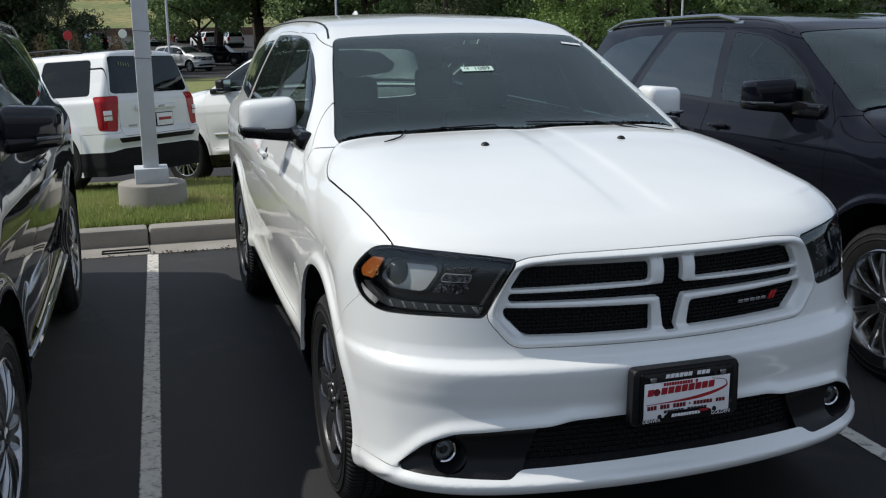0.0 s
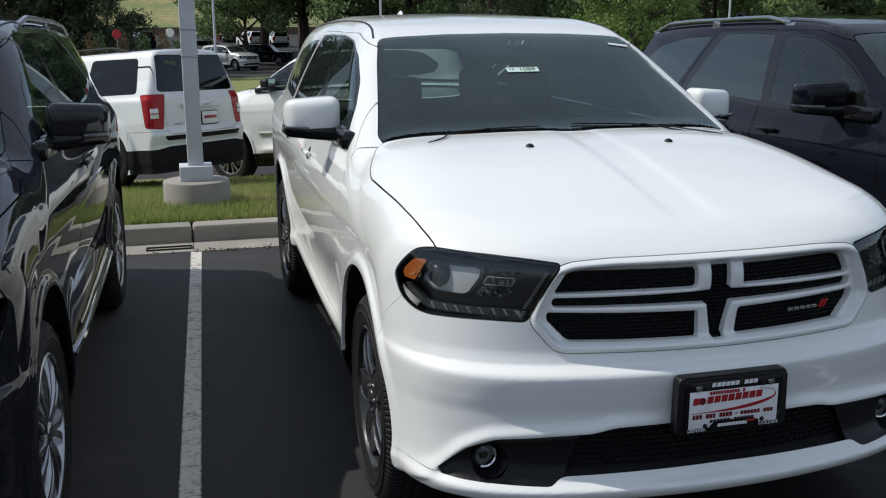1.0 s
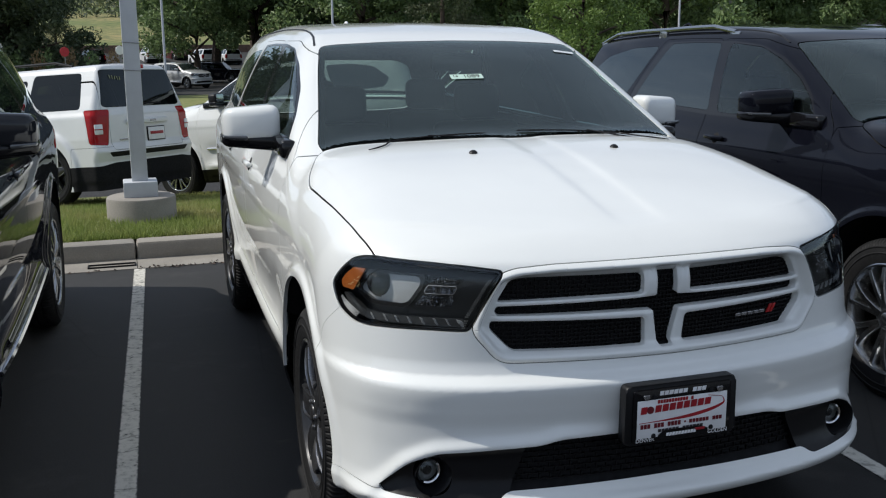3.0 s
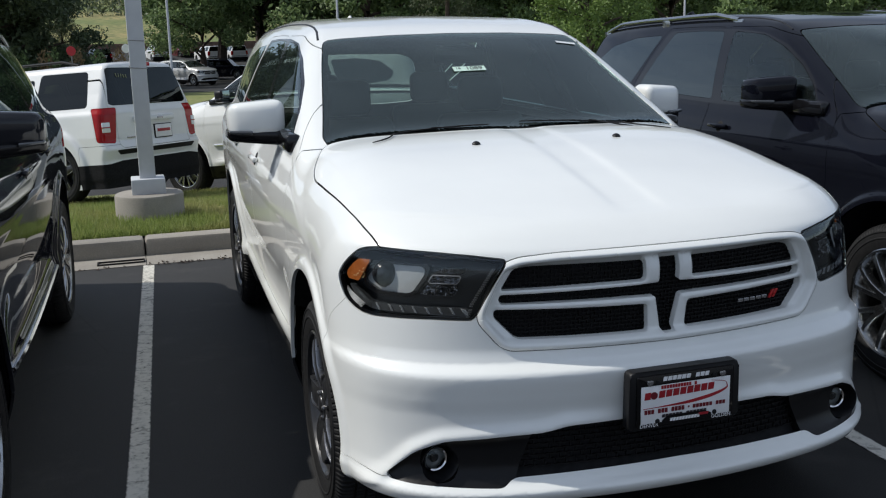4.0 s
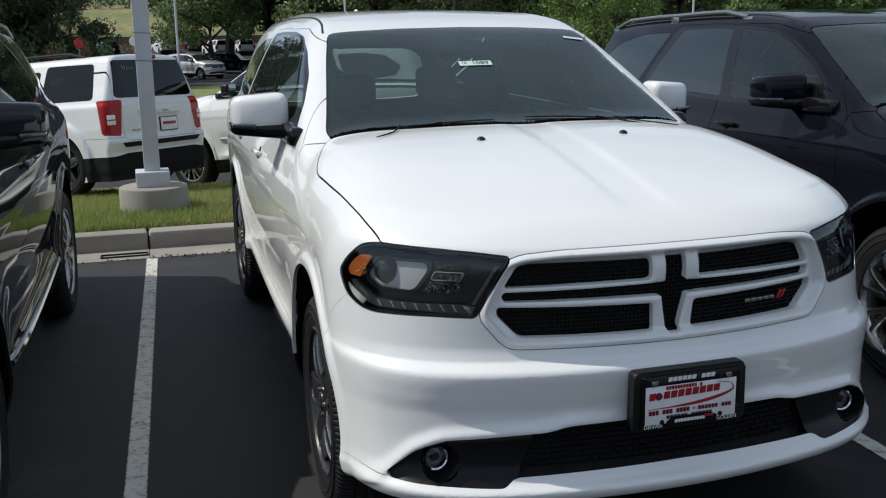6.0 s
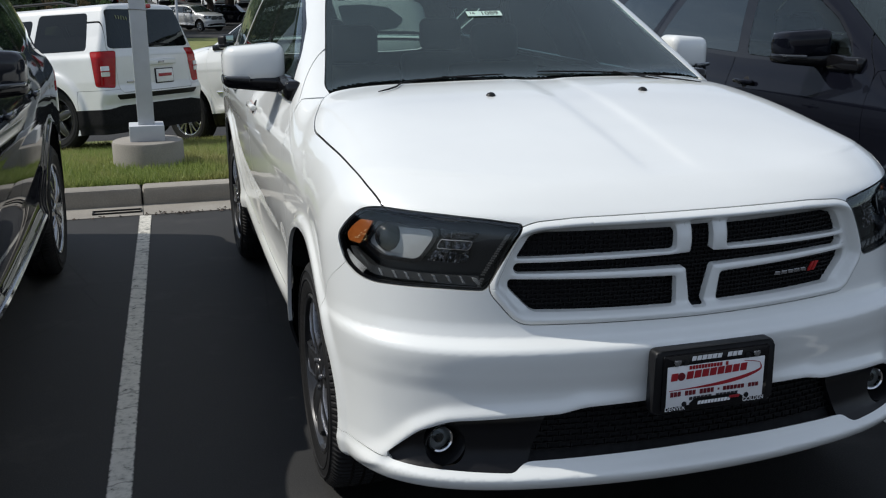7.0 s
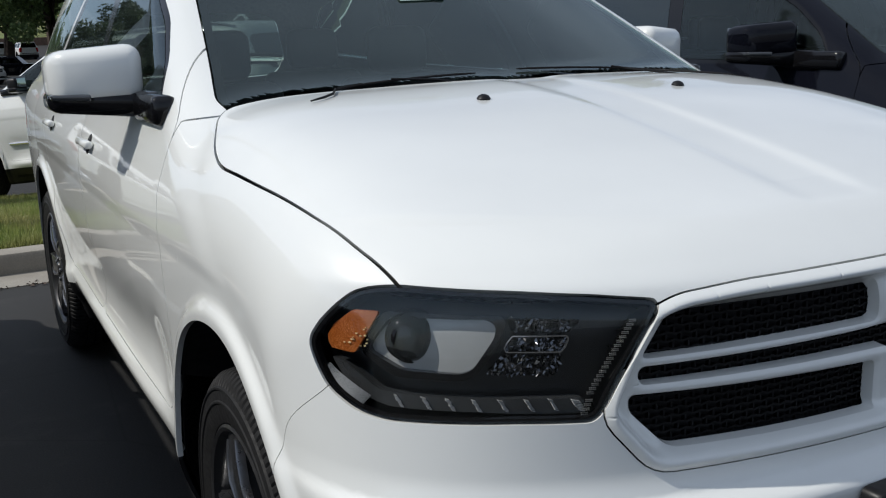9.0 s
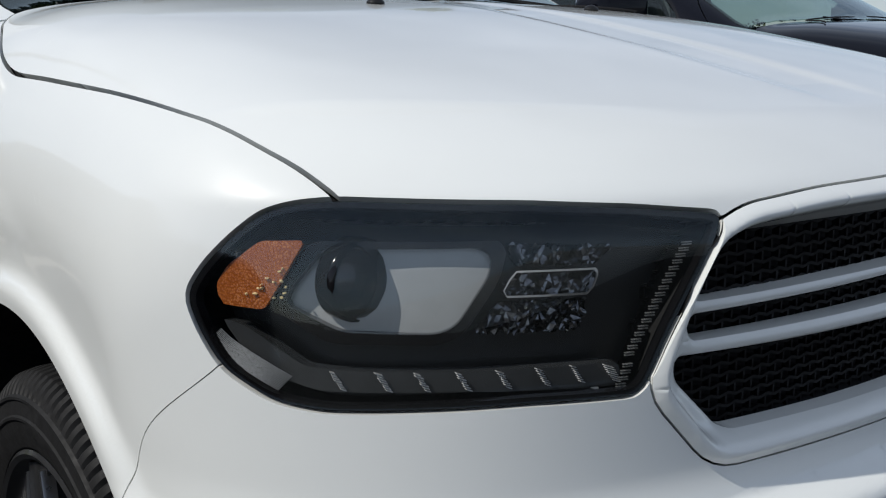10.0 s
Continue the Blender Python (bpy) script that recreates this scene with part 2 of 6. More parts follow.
def large_suv(x, y, z):
    """Below zero inside the closed body, above zero outside."""
    u = np.abs(x)
    s = sweep(z)
    plan = (.20 + .13 * s) * u ** 2 + (.30 - .05 * s) * u ** (8 - 1.5 * s)
    front = (nose(z) + plan - y) * .85
    front = front - np.where(y < .6, .014 * np.exp(-((z - brow(u) - .006) / .022) ** 2), 0) * np.clip((u - .1) * 4, .25, 1)
    dome = .0045 - .0045 / (1 + np.exp(np.clip((u - .078) / .010, -50, 50))) * np.clip((y - .24) * 9, 0, 1)
    top = (z - (crest(y) - .01 + dome - .035 * u ** 2 - np.clip(.21 + .13 * (y - .5), .2, .34) * u ** 10)) * .85
    between = 1 / (1 + np.exp(np.clip(-(y - 1.62) / .05, -50, 50))) / (1 + np.exp(np.clip((y - 3.5) / .05, -50, 50)))
    scoop = .030 * np.exp(-((z - .60 + .02 * (y - 2.5)) / .13) ** 2) * between
    inset = .023 * np.clip((y - .46) / .50, 0, 1) ** 2 * (3 - 2 * np.clip((y - .46) / .50, 0, 1))
    tuck = .10 * np.clip((.46 + .015 * (y - 1.5) - z) / .16, 0, 1) ** 1.3 * between
    sill = .020 / (1 + np.exp(np.clip((z - .50) / .012, -50, 50))) * between
    taper = .05 * np.clip((y - 4.1) / 1.0, 0, 1) ** 2 + .052 * np.clip((y - 1.9) / 2.3, 0, 1) ** 1.3
    side = u - (flank(z) - scoop + sill - taper - inset - tuck)
    arch = 0
    for hub in (ARCH_Y, ARCH_Y + BASE):
        r = np.hypot(y - hub, z - HUB_Z)
        arch = arch + .020 / (1 + np.exp(np.clip((r - .533) / .0062, -50, 50)))
    side = side - arch
    low = smax(front, top, .07)
    low = smax(low, side, .10)
    low = smax(low, .22 - z, .05)
    rear = (y - 5.10 + .22 * u ** 4 + .04 * np.clip((z - .9), 0, 1)) * .95
    low = smax(low, rear, .12)
    screen = (1.262 + (z - 1.3) / .5 + .30 * u ** 2 - y) * .45
    roof = z - (ridge(y) - .05 * u ** 2)
    glass = u - (tumble(z) - .9 * taper - inset - .045 * np.clip((y - 3.6) / 1.4, 0, 1) ** 2)
    back = (y - 5.02 + .55 * np.clip(z - 1.15, 0, 1) + .18 * u ** 4) * .85
    cab = smax(screen, roof, .05)
    cab = smax(cab, glass, .09)
    cab = smax(cab, back, .10)
    cab = smax(cab, 1.0 - z, .03)
    return smin(low, cab, .035)


FIELD = [large_suv]


def body(x, y, z):
    return FIELD[0](x, y, z)


def slope(p, e=.0015):
    """The field's gradient at points p (n, 3)."""
    g = np.empty_like(p)
    for i in range(3):
        d = np.zeros(3)
        d[i] = e
        g[:, i] = (body(*(p + d).T) - body(*(p - d).T)) / (2 * e)
    return g


# ---- meshing of the field, cutting into panels ----
def nets(h):
    """One half (x >= 0) of the body as triangles: a net of cells drawn onto the field's zero."""
    gx = np.arange(-h / 2, 1.06, h)
    gy = np.arange(-.06, 5.2, h)
    gz = np.arange(.16, 1.86, h)
    f = np.empty((len(gx), len(gy), len(gz)))
    for i, x in enumerate(gx):
        f[i] = body(x, gy[:, None], gz[None, :])
    s = f < 0
    c = [s[a:a + len(gx) - 1, b:b + len(gy) - 1, d:d + len(gz) - 1] for a in (0, 1) for b in (0, 1) for d in (0, 1)]
    n = sum(k.astype(int) for k in c)
    cells = np.argwhere((n > 0) & (n < 8))
    index = -np.ones(n.shape, int)
    index[tuple(cells.T)] = np.arange(len(cells))
    verts = np.array([gx[0], gy[0], gz[0]]) + (cells + .5) * h
    quads = []
    for axis in range(3):
        lo = [slice(1, -1)] * 3
        lo[axis] = slice(0, -1)
        hi = list(lo)
        hi[axis] = slice(1, None)
        a, b = s[tuple(lo)], s[tuple(hi)]
        off = np.array([1, 1, 1])
        off[axis] = 0
        e = np.argwhere(a != b) + off
        inside = a[tuple((e - off).T)]
        p, q = [k for k in range(3) if k != axis]
        if axis == 1:
            p, q = q, p
        ring = []
        for dp, dq in ((-1, -1), (0, -1), (0, 0), (-1, 0)):
            k = e.copy()
            k[:, p] += dp
            k[:, q] += dq
            ring.append(index[tuple(k.T)])
        ring = np.array(ring).T
        ring[~inside] = ring[~inside][:, ::-1]
        quads.append(ring)
    quads = np.concatenate(quads)
    quads = quads[(quads >= 0).all(1)]
    middle = np.abs(verts[:, 0]) < h * .4
    for _ in range(6):
        verts = drawn(verts)
        verts[middle, 0] = 0
    return verts, np.concatenate([quads[:, [0, 1, 2]], quads[:, [0, 2, 3]]])


def drawn(p):
    g = slope(p)
    step = (body(*p.T) / np.maximum((g * g).sum(1), .05))[:, None] * g
    size = np.linalg.norm(step, axis=1, keepdims=True)
    return p - step * np.minimum(1, .02 / np.maximum(size, 1e-9))


def finer(m, mask):
    """Quarters the triangles in mask and draws the new corners onto the field."""
    v, f = m
    t = f[mask]
    e = np.sort(t[:, [0, 1, 1, 2, 2, 0]].reshape(-1, 2), 1)
    pairs, inverse = np.unique(e, axis=0, return_inverse=True)
    inverse = inverse.reshape(-1, 3) + len(v)
    mid = drawn(drawn((v[pairs[:, 0]] + v[pairs[:, 1]]) / 2))
    mid[(np.abs(v[pairs[:, 0], 0]) < 1e-6) & (np.abs(v[pairs[:, 1], 0]) < 1e-6), 0] = 0
    a, b, c = inverse.T
    new_f = np.concatenate([f[~mask], np.stack([t[:, 0], a, c], 1), np.stack([a, t[:, 1], b], 1),
                            np.stack([c, b, t[:, 2]], 1), np.stack([a, b, c], 1)])
    return np.concatenate([v, mid]), new_f


def kept(m, mask):
    v, f = m
    f = f[mask]
    used, inverse = np.unique(f, return_inverse=True)
    return v[used], inverse.reshape(-1, 3)


def cut(m, fn):
    """The part of a triangle mesh where fn(x, y, z) < 0, with a clean cut edge."""
    v, f = m
    if len(f) == 0:
        return m
    g = fn(*v.T)
    g = np.where(np.abs(g) < 1e-6, -1e-6, g)
    neg = g[f] < 0
    count = neg.sum(1)
    out = [f[count == 3]]
    pos_v, base, made = [v], len(v), {}
    e0, e1 = [], []

    def at(i, j):
        k = (i, j) if i < j else (j, i)
        if k not in made:
            made[k] = base + len(e0)
            e0.append(k[0]), e1.append(k[1])
        return made[k]
    extra = []
    for t, ng in zip(f[(count == 1) | (count == 2)].tolist(), neg[(count == 1) | (count == 2)].tolist()):
        if sum(ng) == 1:
            k = ng.index(True)
            a, b, c = t[k], t[(k + 1) % 3], t[(k + 2) % 3]
            extra.append((a, at(a, b), at(a, c)))
        else:
            k = ng.index(False)
            a, b, c = t[k], t[(k + 1) % 3], t[(k + 2) % 3]
            p, q = at(a, b), at(a, c)
            extra += [(p, b, c), (p, c, q)]
    if e0:
        e0, e1 = np.array(e0), np.array(e1)
        lo, hi, ga, gb = v[e0], v[e1], g[e0], g[e1]
        for _ in range(4):
            w = (ga / (ga - gb))[:, None]
            mid = lo + (hi - lo) * np.clip(w, .02, .98)
            gm = fn(*mid.T)
            same = (gm < 0) == (ga < 0)
            lo, ga = np.where(same[:, None], mid, lo), np.where(same, gm, ga)
            hi, gb = np.where(same[:, None], hi, mid), np.where(same, gb, gm)
        pos_v.append(lo + (hi - lo) * np.clip(ga / (ga - gb), 0, 1)[:, None])
        out.append(np.array(extra))
    return kept((np.concatenate(pos_v), np.concatenate(out)), slice(None))


def without(m, fn, gap=0.0):
    return cut(m, lambda x, y, z: gap - fn(x, y, z))


def within(m, fn, gap=0.0):
    return cut(m, lambda x, y, z: fn(x, y, z) + gap)


def rounded(points, radius=.01):
    """A closed outline with its corners rounded; radius is how far from the corner the bend starts."""
    p = [np.array(q, float) for q in points]
    out = []
    for i, c in enumerate(p):
        a, b = p[i - 1] - c, p[(i + 1) % len(p)] - c
        la, lb = np.hypot(*a), np.hypot(*b)
        r = min(radius, .45 * la, .45 * lb)
        s, e = c + a / la * r, c + b / lb * r
        for k in range(5):
            t = k / 4
            out.append((1 - t) ** 2 * s + 2 * t * (1 - t) * c + t * t * e)
    return np.array(out)


def shape(points, radius=.01):
    """Signed distance to a rounded outline: below zero inside."""
    p = rounded(points, radius) if radius else np.array(points, float)
    q = np.roll(p, -1, 0)

    def at(a, b):
        d = np.full(np.shape(a), 1e9)
        odd = np.zeros(np.shape(a), bool)
        for (x0, y0), (x1, y1) in zip(p, q):
            ex, ey = x1 - x0, y1 - y0
            w = np.clip(((a - x0) * ex + (b - y0) * ey) / (ex * ex + ey * ey + 1e-12), 0, 1)
            d = np.minimum(d, (a - x0 - w * ex) ** 2 + (b - y0 - w * ey) ** 2)
            if y0 != y1:
                odd ^= ((y0 > b) != (y1 > b)) & (a < ex * (b - y0) / ey + x0)
        return np.where(odd, -1, 1) * np.sqrt(d)
    return at


def mirrored(m):
    return m[0] * np.array([-1, 1, 1]), m[1][:, ::-1]


def joined(*ms):
    vs, fs, n = [], [], 0
    for v, f in ms:
        vs.append(v), fs.append(f + n)
        n += len(v)
    return np.concatenate(vs), np.concatenate(fs)


def sunk(m, depth):
    """The same sheet, moved inwards along the body's normal."""
    n = slope(m[0])
    n /= np.linalg.norm(n, axis=1, keepdims=True)
    return m[0] - n * depth, m[1]


def plate_mesh(name, m, material, depth=.012, both=True, true_normals=True):
    """A sheet with turned-in edges as a mesh, shaded by the body's own normals; both: with its mirror half."""
    v, f = m
    n = slope(v)
    n /= np.maximum(np.linalg.norm(n, axis=1, keepdims=True), 1e-9)
    e = f[:, [0, 1, 1, 2, 2, 0]].reshape(-1, 2)
    key = np.sort(e, 1)
    _, first, count = np.unique(key, axis=0, return_index=True, return_counts=True)
    rim = e[first[count == 1]]
    rim = rim[~((np.abs(v[rim[:, 0], 0]) < 1e-5) & (np.abs(v[rim[:, 1], 0]) < 1e-5))]
    used, inverse = np.unique(rim, return_inverse=True)
    inverse = inverse.reshape(-1, 2)
    k = len(v)
    a, b = inverse.T + k
    strip = np.concatenate([np.stack([b, a, a + len(used)], 1), np.stack([b, a + len(used), b + len(used)], 1)])
    verts = np.concatenate([v, v[used], v[used] - n[used] * depth])
    normals = np.concatenate([n, np.zeros((2 * len(used), 3))])
    faces = np.concatenate([f, strip])
    if both:
        flip = np.array([-1, 1, 1])
        faces = np.concatenate([faces, faces[:, ::-1] + len(verts)])
        verts, normals = np.concatenate([verts, verts * flip]), np.concatenate([normals, normals * flip])
    return raw_mesh(name, verts, faces, material, normals if true_normals else None)


def raw_mesh(name, verts, faces, material, normals=None, smooth=True):
    me = bpy.data.meshes.new(name)
    faces = np.asarray(faces, np.int32)
    verts = np.asarray(verts, np.float32)
    me.vertices.add(len(verts))
    me.vertices.foreach_set("co", verts.ravel())
    me.loops.add(faces.size)
    me.loops.foreach_set("vertex_index", faces.ravel())
    me.polygons.add(len(faces))
    me.polygons.foreach_set("loop_start", np.arange(0, faces.size, faces.shape[1], dtype=np.int32))
    me.update(calc_edges=True)
    me.validate()
    me.polygons.foreach_set("use_smooth", np.full(len(me.polygons), smooth))
    if normals is not None and len(me.vertices) == len(normals):
        me.normals_split_custom_set_from_vertices([tuple(q) for q in np.asarray(normals, float)])
    me.materials.append(material)
    return me


def child(name, mesh, parent, label="", at=None):
    ob = new(name, mesh)
    ob.parent = parent
    if at is not None:
        ob.matrix_local = at
    return tagged(ob, label) if label else ob


# ---- small mesh tools ----
def part(name, bm, material, parent=None, label="", smooth=True, angle=35):
    me = bpy.data.meshes.new(name)
    bmesh.ops.recalc_face_normals(bm, faces=bm.faces)
    bm.to_mesh(me)
    bm.free()
    me.materials.append(material)
    me.polygons.foreach_set("use_smooth", np.full(len(me.polygons), smooth))
    if smooth:
        me.set_sharp_from_angle(angle=radians(angle))
    ob = new(name, me)
    if parent is not None:
        ob.parent = parent
    return tagged(ob, label) if label else ob


def box(bm, x0, x1, y0, y1, z0, z1, bevel=0.0, segments=2):
    made = bmesh.ops.create_cube(bm, size=1, matrix=Matrix.LocRotScale(
        ((x0 + x1) / 2, (y0 + y1) / 2, (z0 + z1) / 2), None, (x1 - x0, y1 - y0, z1 - z0)))
    if bevel:
        edges = {e for v in made["verts"] for e in v.link_edges}
        bmesh.ops.bevel(bm, geom=list(edges), offset=bevel, segments=segments, affect="EDGES", profile=.5)
    return bm


def lathe(bm, profile, steps=48, m=None):
    """Turns (radius, height) points round the z axis; the first and the last close the form if their radius is 0."""
    m = m or Matrix()
    rings = []
    for r, h in profile:
        if r < 1e-6:
            rings.append([bm.verts.new(m @ Vector((0, 0, h)))] * steps)
        else:
            rings.append([bm.verts.new(m @ Vector((r * math.cos(2 * math.pi * i / steps), r * math.sin(2 * math.pi * i / steps), h)))
                          for i in range(steps)])
    for a, b in zip(rings, rings[1:]):
        for i in range(steps):
            j = (i + 1) % steps
            q = [a[i], a[j], b[j], b[i]]
            q = [v for k, v in enumerate(q) if v not in q[:k]]
            if len(q) > 2:
                bm.faces.new(q)
    return bm


def prism(bm, outline, depth, m=None, bevel=0.0):
    """An outline in the xz plane, given thickness along y."""
    m = m or Matrix()
    a = [bm.verts.new(m @ Vector((x, 0, z))) for x, z in outline]
    b = [bm.verts.new(m @ Vector((x, depth, z))) for x, z in outline]
    front = bm.faces.new(a)
    bm.faces.new(b[::-1])
    for i in range(len(a)):
        j = (i + 1) % len(a)
        bm.faces.new((a[j], a[i], b[i], b[j]))
    if bevel:
        bmesh.ops.bevel(bm, geom=list(front.edges), offset=bevel, segments=2, affect="EDGES", profile=.5)
    return bm


def tube(bm, points, radius, sides=8):
    """A round bar along points."""
    pts = [Vector(p) for p in points]
    rings = []
    for i, p in enumerate(pts):
        d = (pts[min(i + 1, len(pts) - 1)] - pts[max(i - 1, 0)]).normalized()
        side = d.cross(Vector((0, 0, 1)))
        side = side.normalized() if side.length > 1e-3 else Vector((1, 0, 0))
        up = side.cross(d)
        r = radius[i] if isinstance(radius, (list, tuple)) else radius
        rings.append([bm.verts.new(p + r * (math.cos(2 * math.pi * k / sides) * side + math.sin(2 * math.pi * k / sides) * up)) for k in range(sides)])
    for a, b in zip(rings, rings[1:]):
        for k in range(sides):
            j = (k + 1) % sides
            bm.faces.new((a[k], a[j], b[j], b[k]))
    bm.faces.new(rings[0][::-1])
    bm.faces.new(rings[-1])
    return bm


def empty(name, m=None):
    ob = new(name)
    ob.empty_display_size = .1
    if m is not None:
        ob.matrix_world = m
    return ob


def mesh_of(name, bm, material, angle=35):
    me = bpy.data.meshes.new(name)
    bmesh.ops.recalc_face_normals(bm, faces=bm.faces)
    bm.to_mesh(me)
    bm.free()
    me.materials.append(material)
    me.polygons.foreach_set("use_smooth", np.full(len(me.polygons), True))
    me.set_sharp_from_angle(angle=radians(angle))
    return me


# ---- the large SUV: outlines of its panels (front ones in x and z, the lamp's in x + y / 2 and z, side ones in y and z) ----
LAMP_LINE = [(.580, 1.062), (.70, 1.074), (.817, 1.081), (1.0175, 1.086), (1.060, 1.082), (1.0945, 1.073), (1.129, 1.048), (1.160, 1.018), (1.181, .986),
             (1.169, .953), (1.147, .916), (1.0975, .889), (1.044, .882), (.931, .885), (.828, .887), (.690, .884), (.658, .943)]
LAMP = shape(LAMP_LINE, .02)
GRILLE = shape([(0, 1.0785), (.20, 1.078), (.36, 1.0765), (.475, 1.068), (.527, 1.048), (.555, 1.000), (.600, .888), (.520, .790), (.30, .788), (0, .786),
                (-.30, .788), (-.520, .790), (-.600, .888), (-.555, 1.000), (-.527, 1.048), (-.475, 1.068), (-.36, 1.0765), (-.20, 1.078)], .035)
OPEN_HIGH = shape([(.077, 1.044), (.30, 1.045), (.437, 1.042), (.481, 1.028), (.517, .964), (.30, .968), (.078, .970)], .014)
OPEN_LOW = shape([(.068, .898), (.30, .903), (.535, .908), (.535, .882), (.474, .818), (.30, .815), (.20, .814), (.062, .813)], .014)
CROSS = shape([(-.1, 1.050), (.033, 1.050), (.034, .963), (.10, .960), (.30, .956), (.515, .952), (.522, .938), (.514, .922), (.30, .921),
               (.10, .920), (.043, .919), (.030, .855), (.021, .806), (-.1, .806)], .007)
INTAKE = shape([(0, .563), (.20, .564), (.345, .564), (.385, .556), (.42, .549), (.54, .544), (.70, .532), (.78, .497), (.862, .415), (.85, .400),
                (.80, .397), (.70, .396), (.545, .392), (.512, .416), (.30, .420), (0, .424), (-.2, .424), (-.2, .563)], .02)
MESH_FIELD = shape([(-.2, .60), (.345, .60), (.44, .56), (.53, .36), (-.2, .36)], 0)
SCREEN = shape([(0, 1.712), (.30, 1.708), (.54, 1.697), (.622, 1.688), (.668, 1.585), (.742, 1.39), (.776, 1.308), (.765, 1.283), (.68, 1.27), (0, 1.27), (-.3, 1.27), (-.3, 1.712)], .03)
WIN_FRONT = shape([(1.642, 1.288), (1.743, 1.395), (1.912, 1.502), (2.14, 1.604), (2.37, 1.670), (2.71, 1.692), (2.65, 1.50), (2.57, 1.278), (1.75, 1.27)], .04)
WIN_REAR = shape([(2.67, 1.280), (2.75, 1.50), (2.82, 1.692), (3.10, 1.696), (3.44, 1.688), (3.57, 1.50), (3.69, 1.298)], .03)
WIN_QUARTER = shape([(3.84, 1.305), (3.72, 1.48), (3.60, 1.672), (4.00, 1.656), (4.36, 1.595), (4.62, 1.44), (4.56, 1.34)], .05)
REAR_GLASS_AT = shape([(-.2, 1.60), (.46, 1.59), (.56, 1.55), (.66, 1.27), (.62, 1.215), (.40, 1.20), (-.2, 1.195)], .04)
DAYLIGHT = shape([(1.618, 1.268), (1.732, 1.402), (1.904, 1.513), (2.128, 1.616), (2.37, 1.681), (2.70, 1.703), (3.15, 1.706), (3.525, 1.697), (3.65, 1.50), (3.77, 1.275), (2.6, 1.255)], .05)
HOOD_PLAN = shape([(-.3, -.2), (.812, -.2), (.820, .35), (.836, .423), (.848, .475), (.861, .572), (.868, .715), (.877, .885), (.882, 1.10), (.866, 1.19), (.806, 1.355), (.77, 1.395), (.45, 1.318), (0, 1.272), (-.3, 1.272)], .06)
FRONT_DOOR = shape([(1.475, 1.25), (1.455, .95), (1.47, .75), (1.54, .58), (1.57, .50), (2.67, .51), (2.67, 1.20), (2.685, 1.30), (2.805, 1.718), (2.38, 1.716), (2.08, 1.652), (1.78, 1.515)], .05)
REAR_DOOR = shape([(2.677, .51), (3.49, .52), (3.53, .62), (3.66, .80), (3.74, 1.10), (3.77, 1.30), (3.67, 1.52), (3.55, 1.716), (3.15, 1.722), (2.812, 1.718), (2.692, 1.30), (2.677, 1.20)], .05)
seam = curve([.40, .70, .793, .827, .915, 1.0], [.65, .602, .580, .563, .464, .38])


def reach(fn):
    """An outline seen from the front, on both halves."""
    return lambda x, y, z: np.where(y < .75, fn(np.abs(x), z), 1.0)


def lamp_at(x, y, z):
    return np.where(y < .75, LAMP(np.abs(x) + .5 * y, z), 1.0)


def sideways(fn):
    return lambda x, y, z: np.where(np.abs(x) > .5, fn(y, z), 1.0)


def hood_at(x, y, z):
    u = np.abs(x)
    edge = np.interp(u, [0, .36, .475, .52, .60, .70, .817, .9], [1.0785, 1.0765, 1.069, 1.062, 1.066, 1.074, 1.081, 1.087])
    return np.maximum(np.where(y < 1.5, HOOD_PLAN(u, y), 1.0), edge - .008 - z)


def arches(x, y, z):
    r = np.minimum(np.hypot(y - ARCH_Y, z - HUB_Z), np.hypot(y - ARCH_Y - BASE, z - HUB_Z))
    return np.where(np.abs(x) > .5, r - .499, 1.0)


def bumper_at(x, y, z):
    return np.maximum(y - seam(z), np.where(y < 1.0, z - 1.05, 1.0))


GAP = .0022
shell = nets(.018)
mid = shell[0][shell[1]].mean(1)
shell = finer(shell, (mid[:, 1] < .80) | ((np.hypot(mid[:, 1] - ARCH_Y, mid[:, 2] - HUB_Z) < .66) & (np.abs(mid[:, 0]) > .8)))
shell = without(shell, arches)
tri_z = shell[0][shell[1]][:, :, 2].mean(1)
tri_n = slope(shell[0][shell[1]].mean(1))[:, 2]
under = kept(shell, (tri_z < .33) & (tri_n < -.6))
shell = kept(shell, ~((tri_z < .33) & (tri_n < -.6)))
lining = shell
P = {}
P["lens"] = within(shell, lamp_at, GAP)
lamp_piece = lambda points, radius, depth: sunk(within(P["lens"], lambda x, y, z, fn=shape(points, radius): fn(np.abs(x) + .5 * y, z)), depth)
P["amber"] = lamp_piece([(1.103, 1.045), (1.055, 1.047), (1.103, .977), (1.150, .979), (1.153, .999), (1.139, 1.019)], .006, .011)
P["border"] = sunk(without(P["lens"], lambda x, y, z: LAMP(np.abs(x) + .5 * y, z) + .007), .003)
BOWL_LINE = [(1.040, 1.039), (.873, 1.040), (.857, 1.031), (.862, 1.012), (.900, .964), (.921, .956), (1.025, .957), (1.084, .983), (1.078, .998)]
IN_BOWL = shape(BOWL_LINE, .012)
ROUND_BOWL = shape([(1.052, 1.047), (.848, 1.047), (.841, 1.036), (.850, 1.008), (.893, .955), (.918, .945), (1.040, .945), (1.098, .978), (1.092, 1.004)], .014)
P["bowl"] = lamp_piece(BOWL_LINE, .012, .030)
hollow = np.hypot((np.abs(P["bowl"][0][:, 0]) + .5 * P["bowl"][0][:, 1] - 1.0055) / .9, P["bowl"][0][:, 2] - 1.0005)
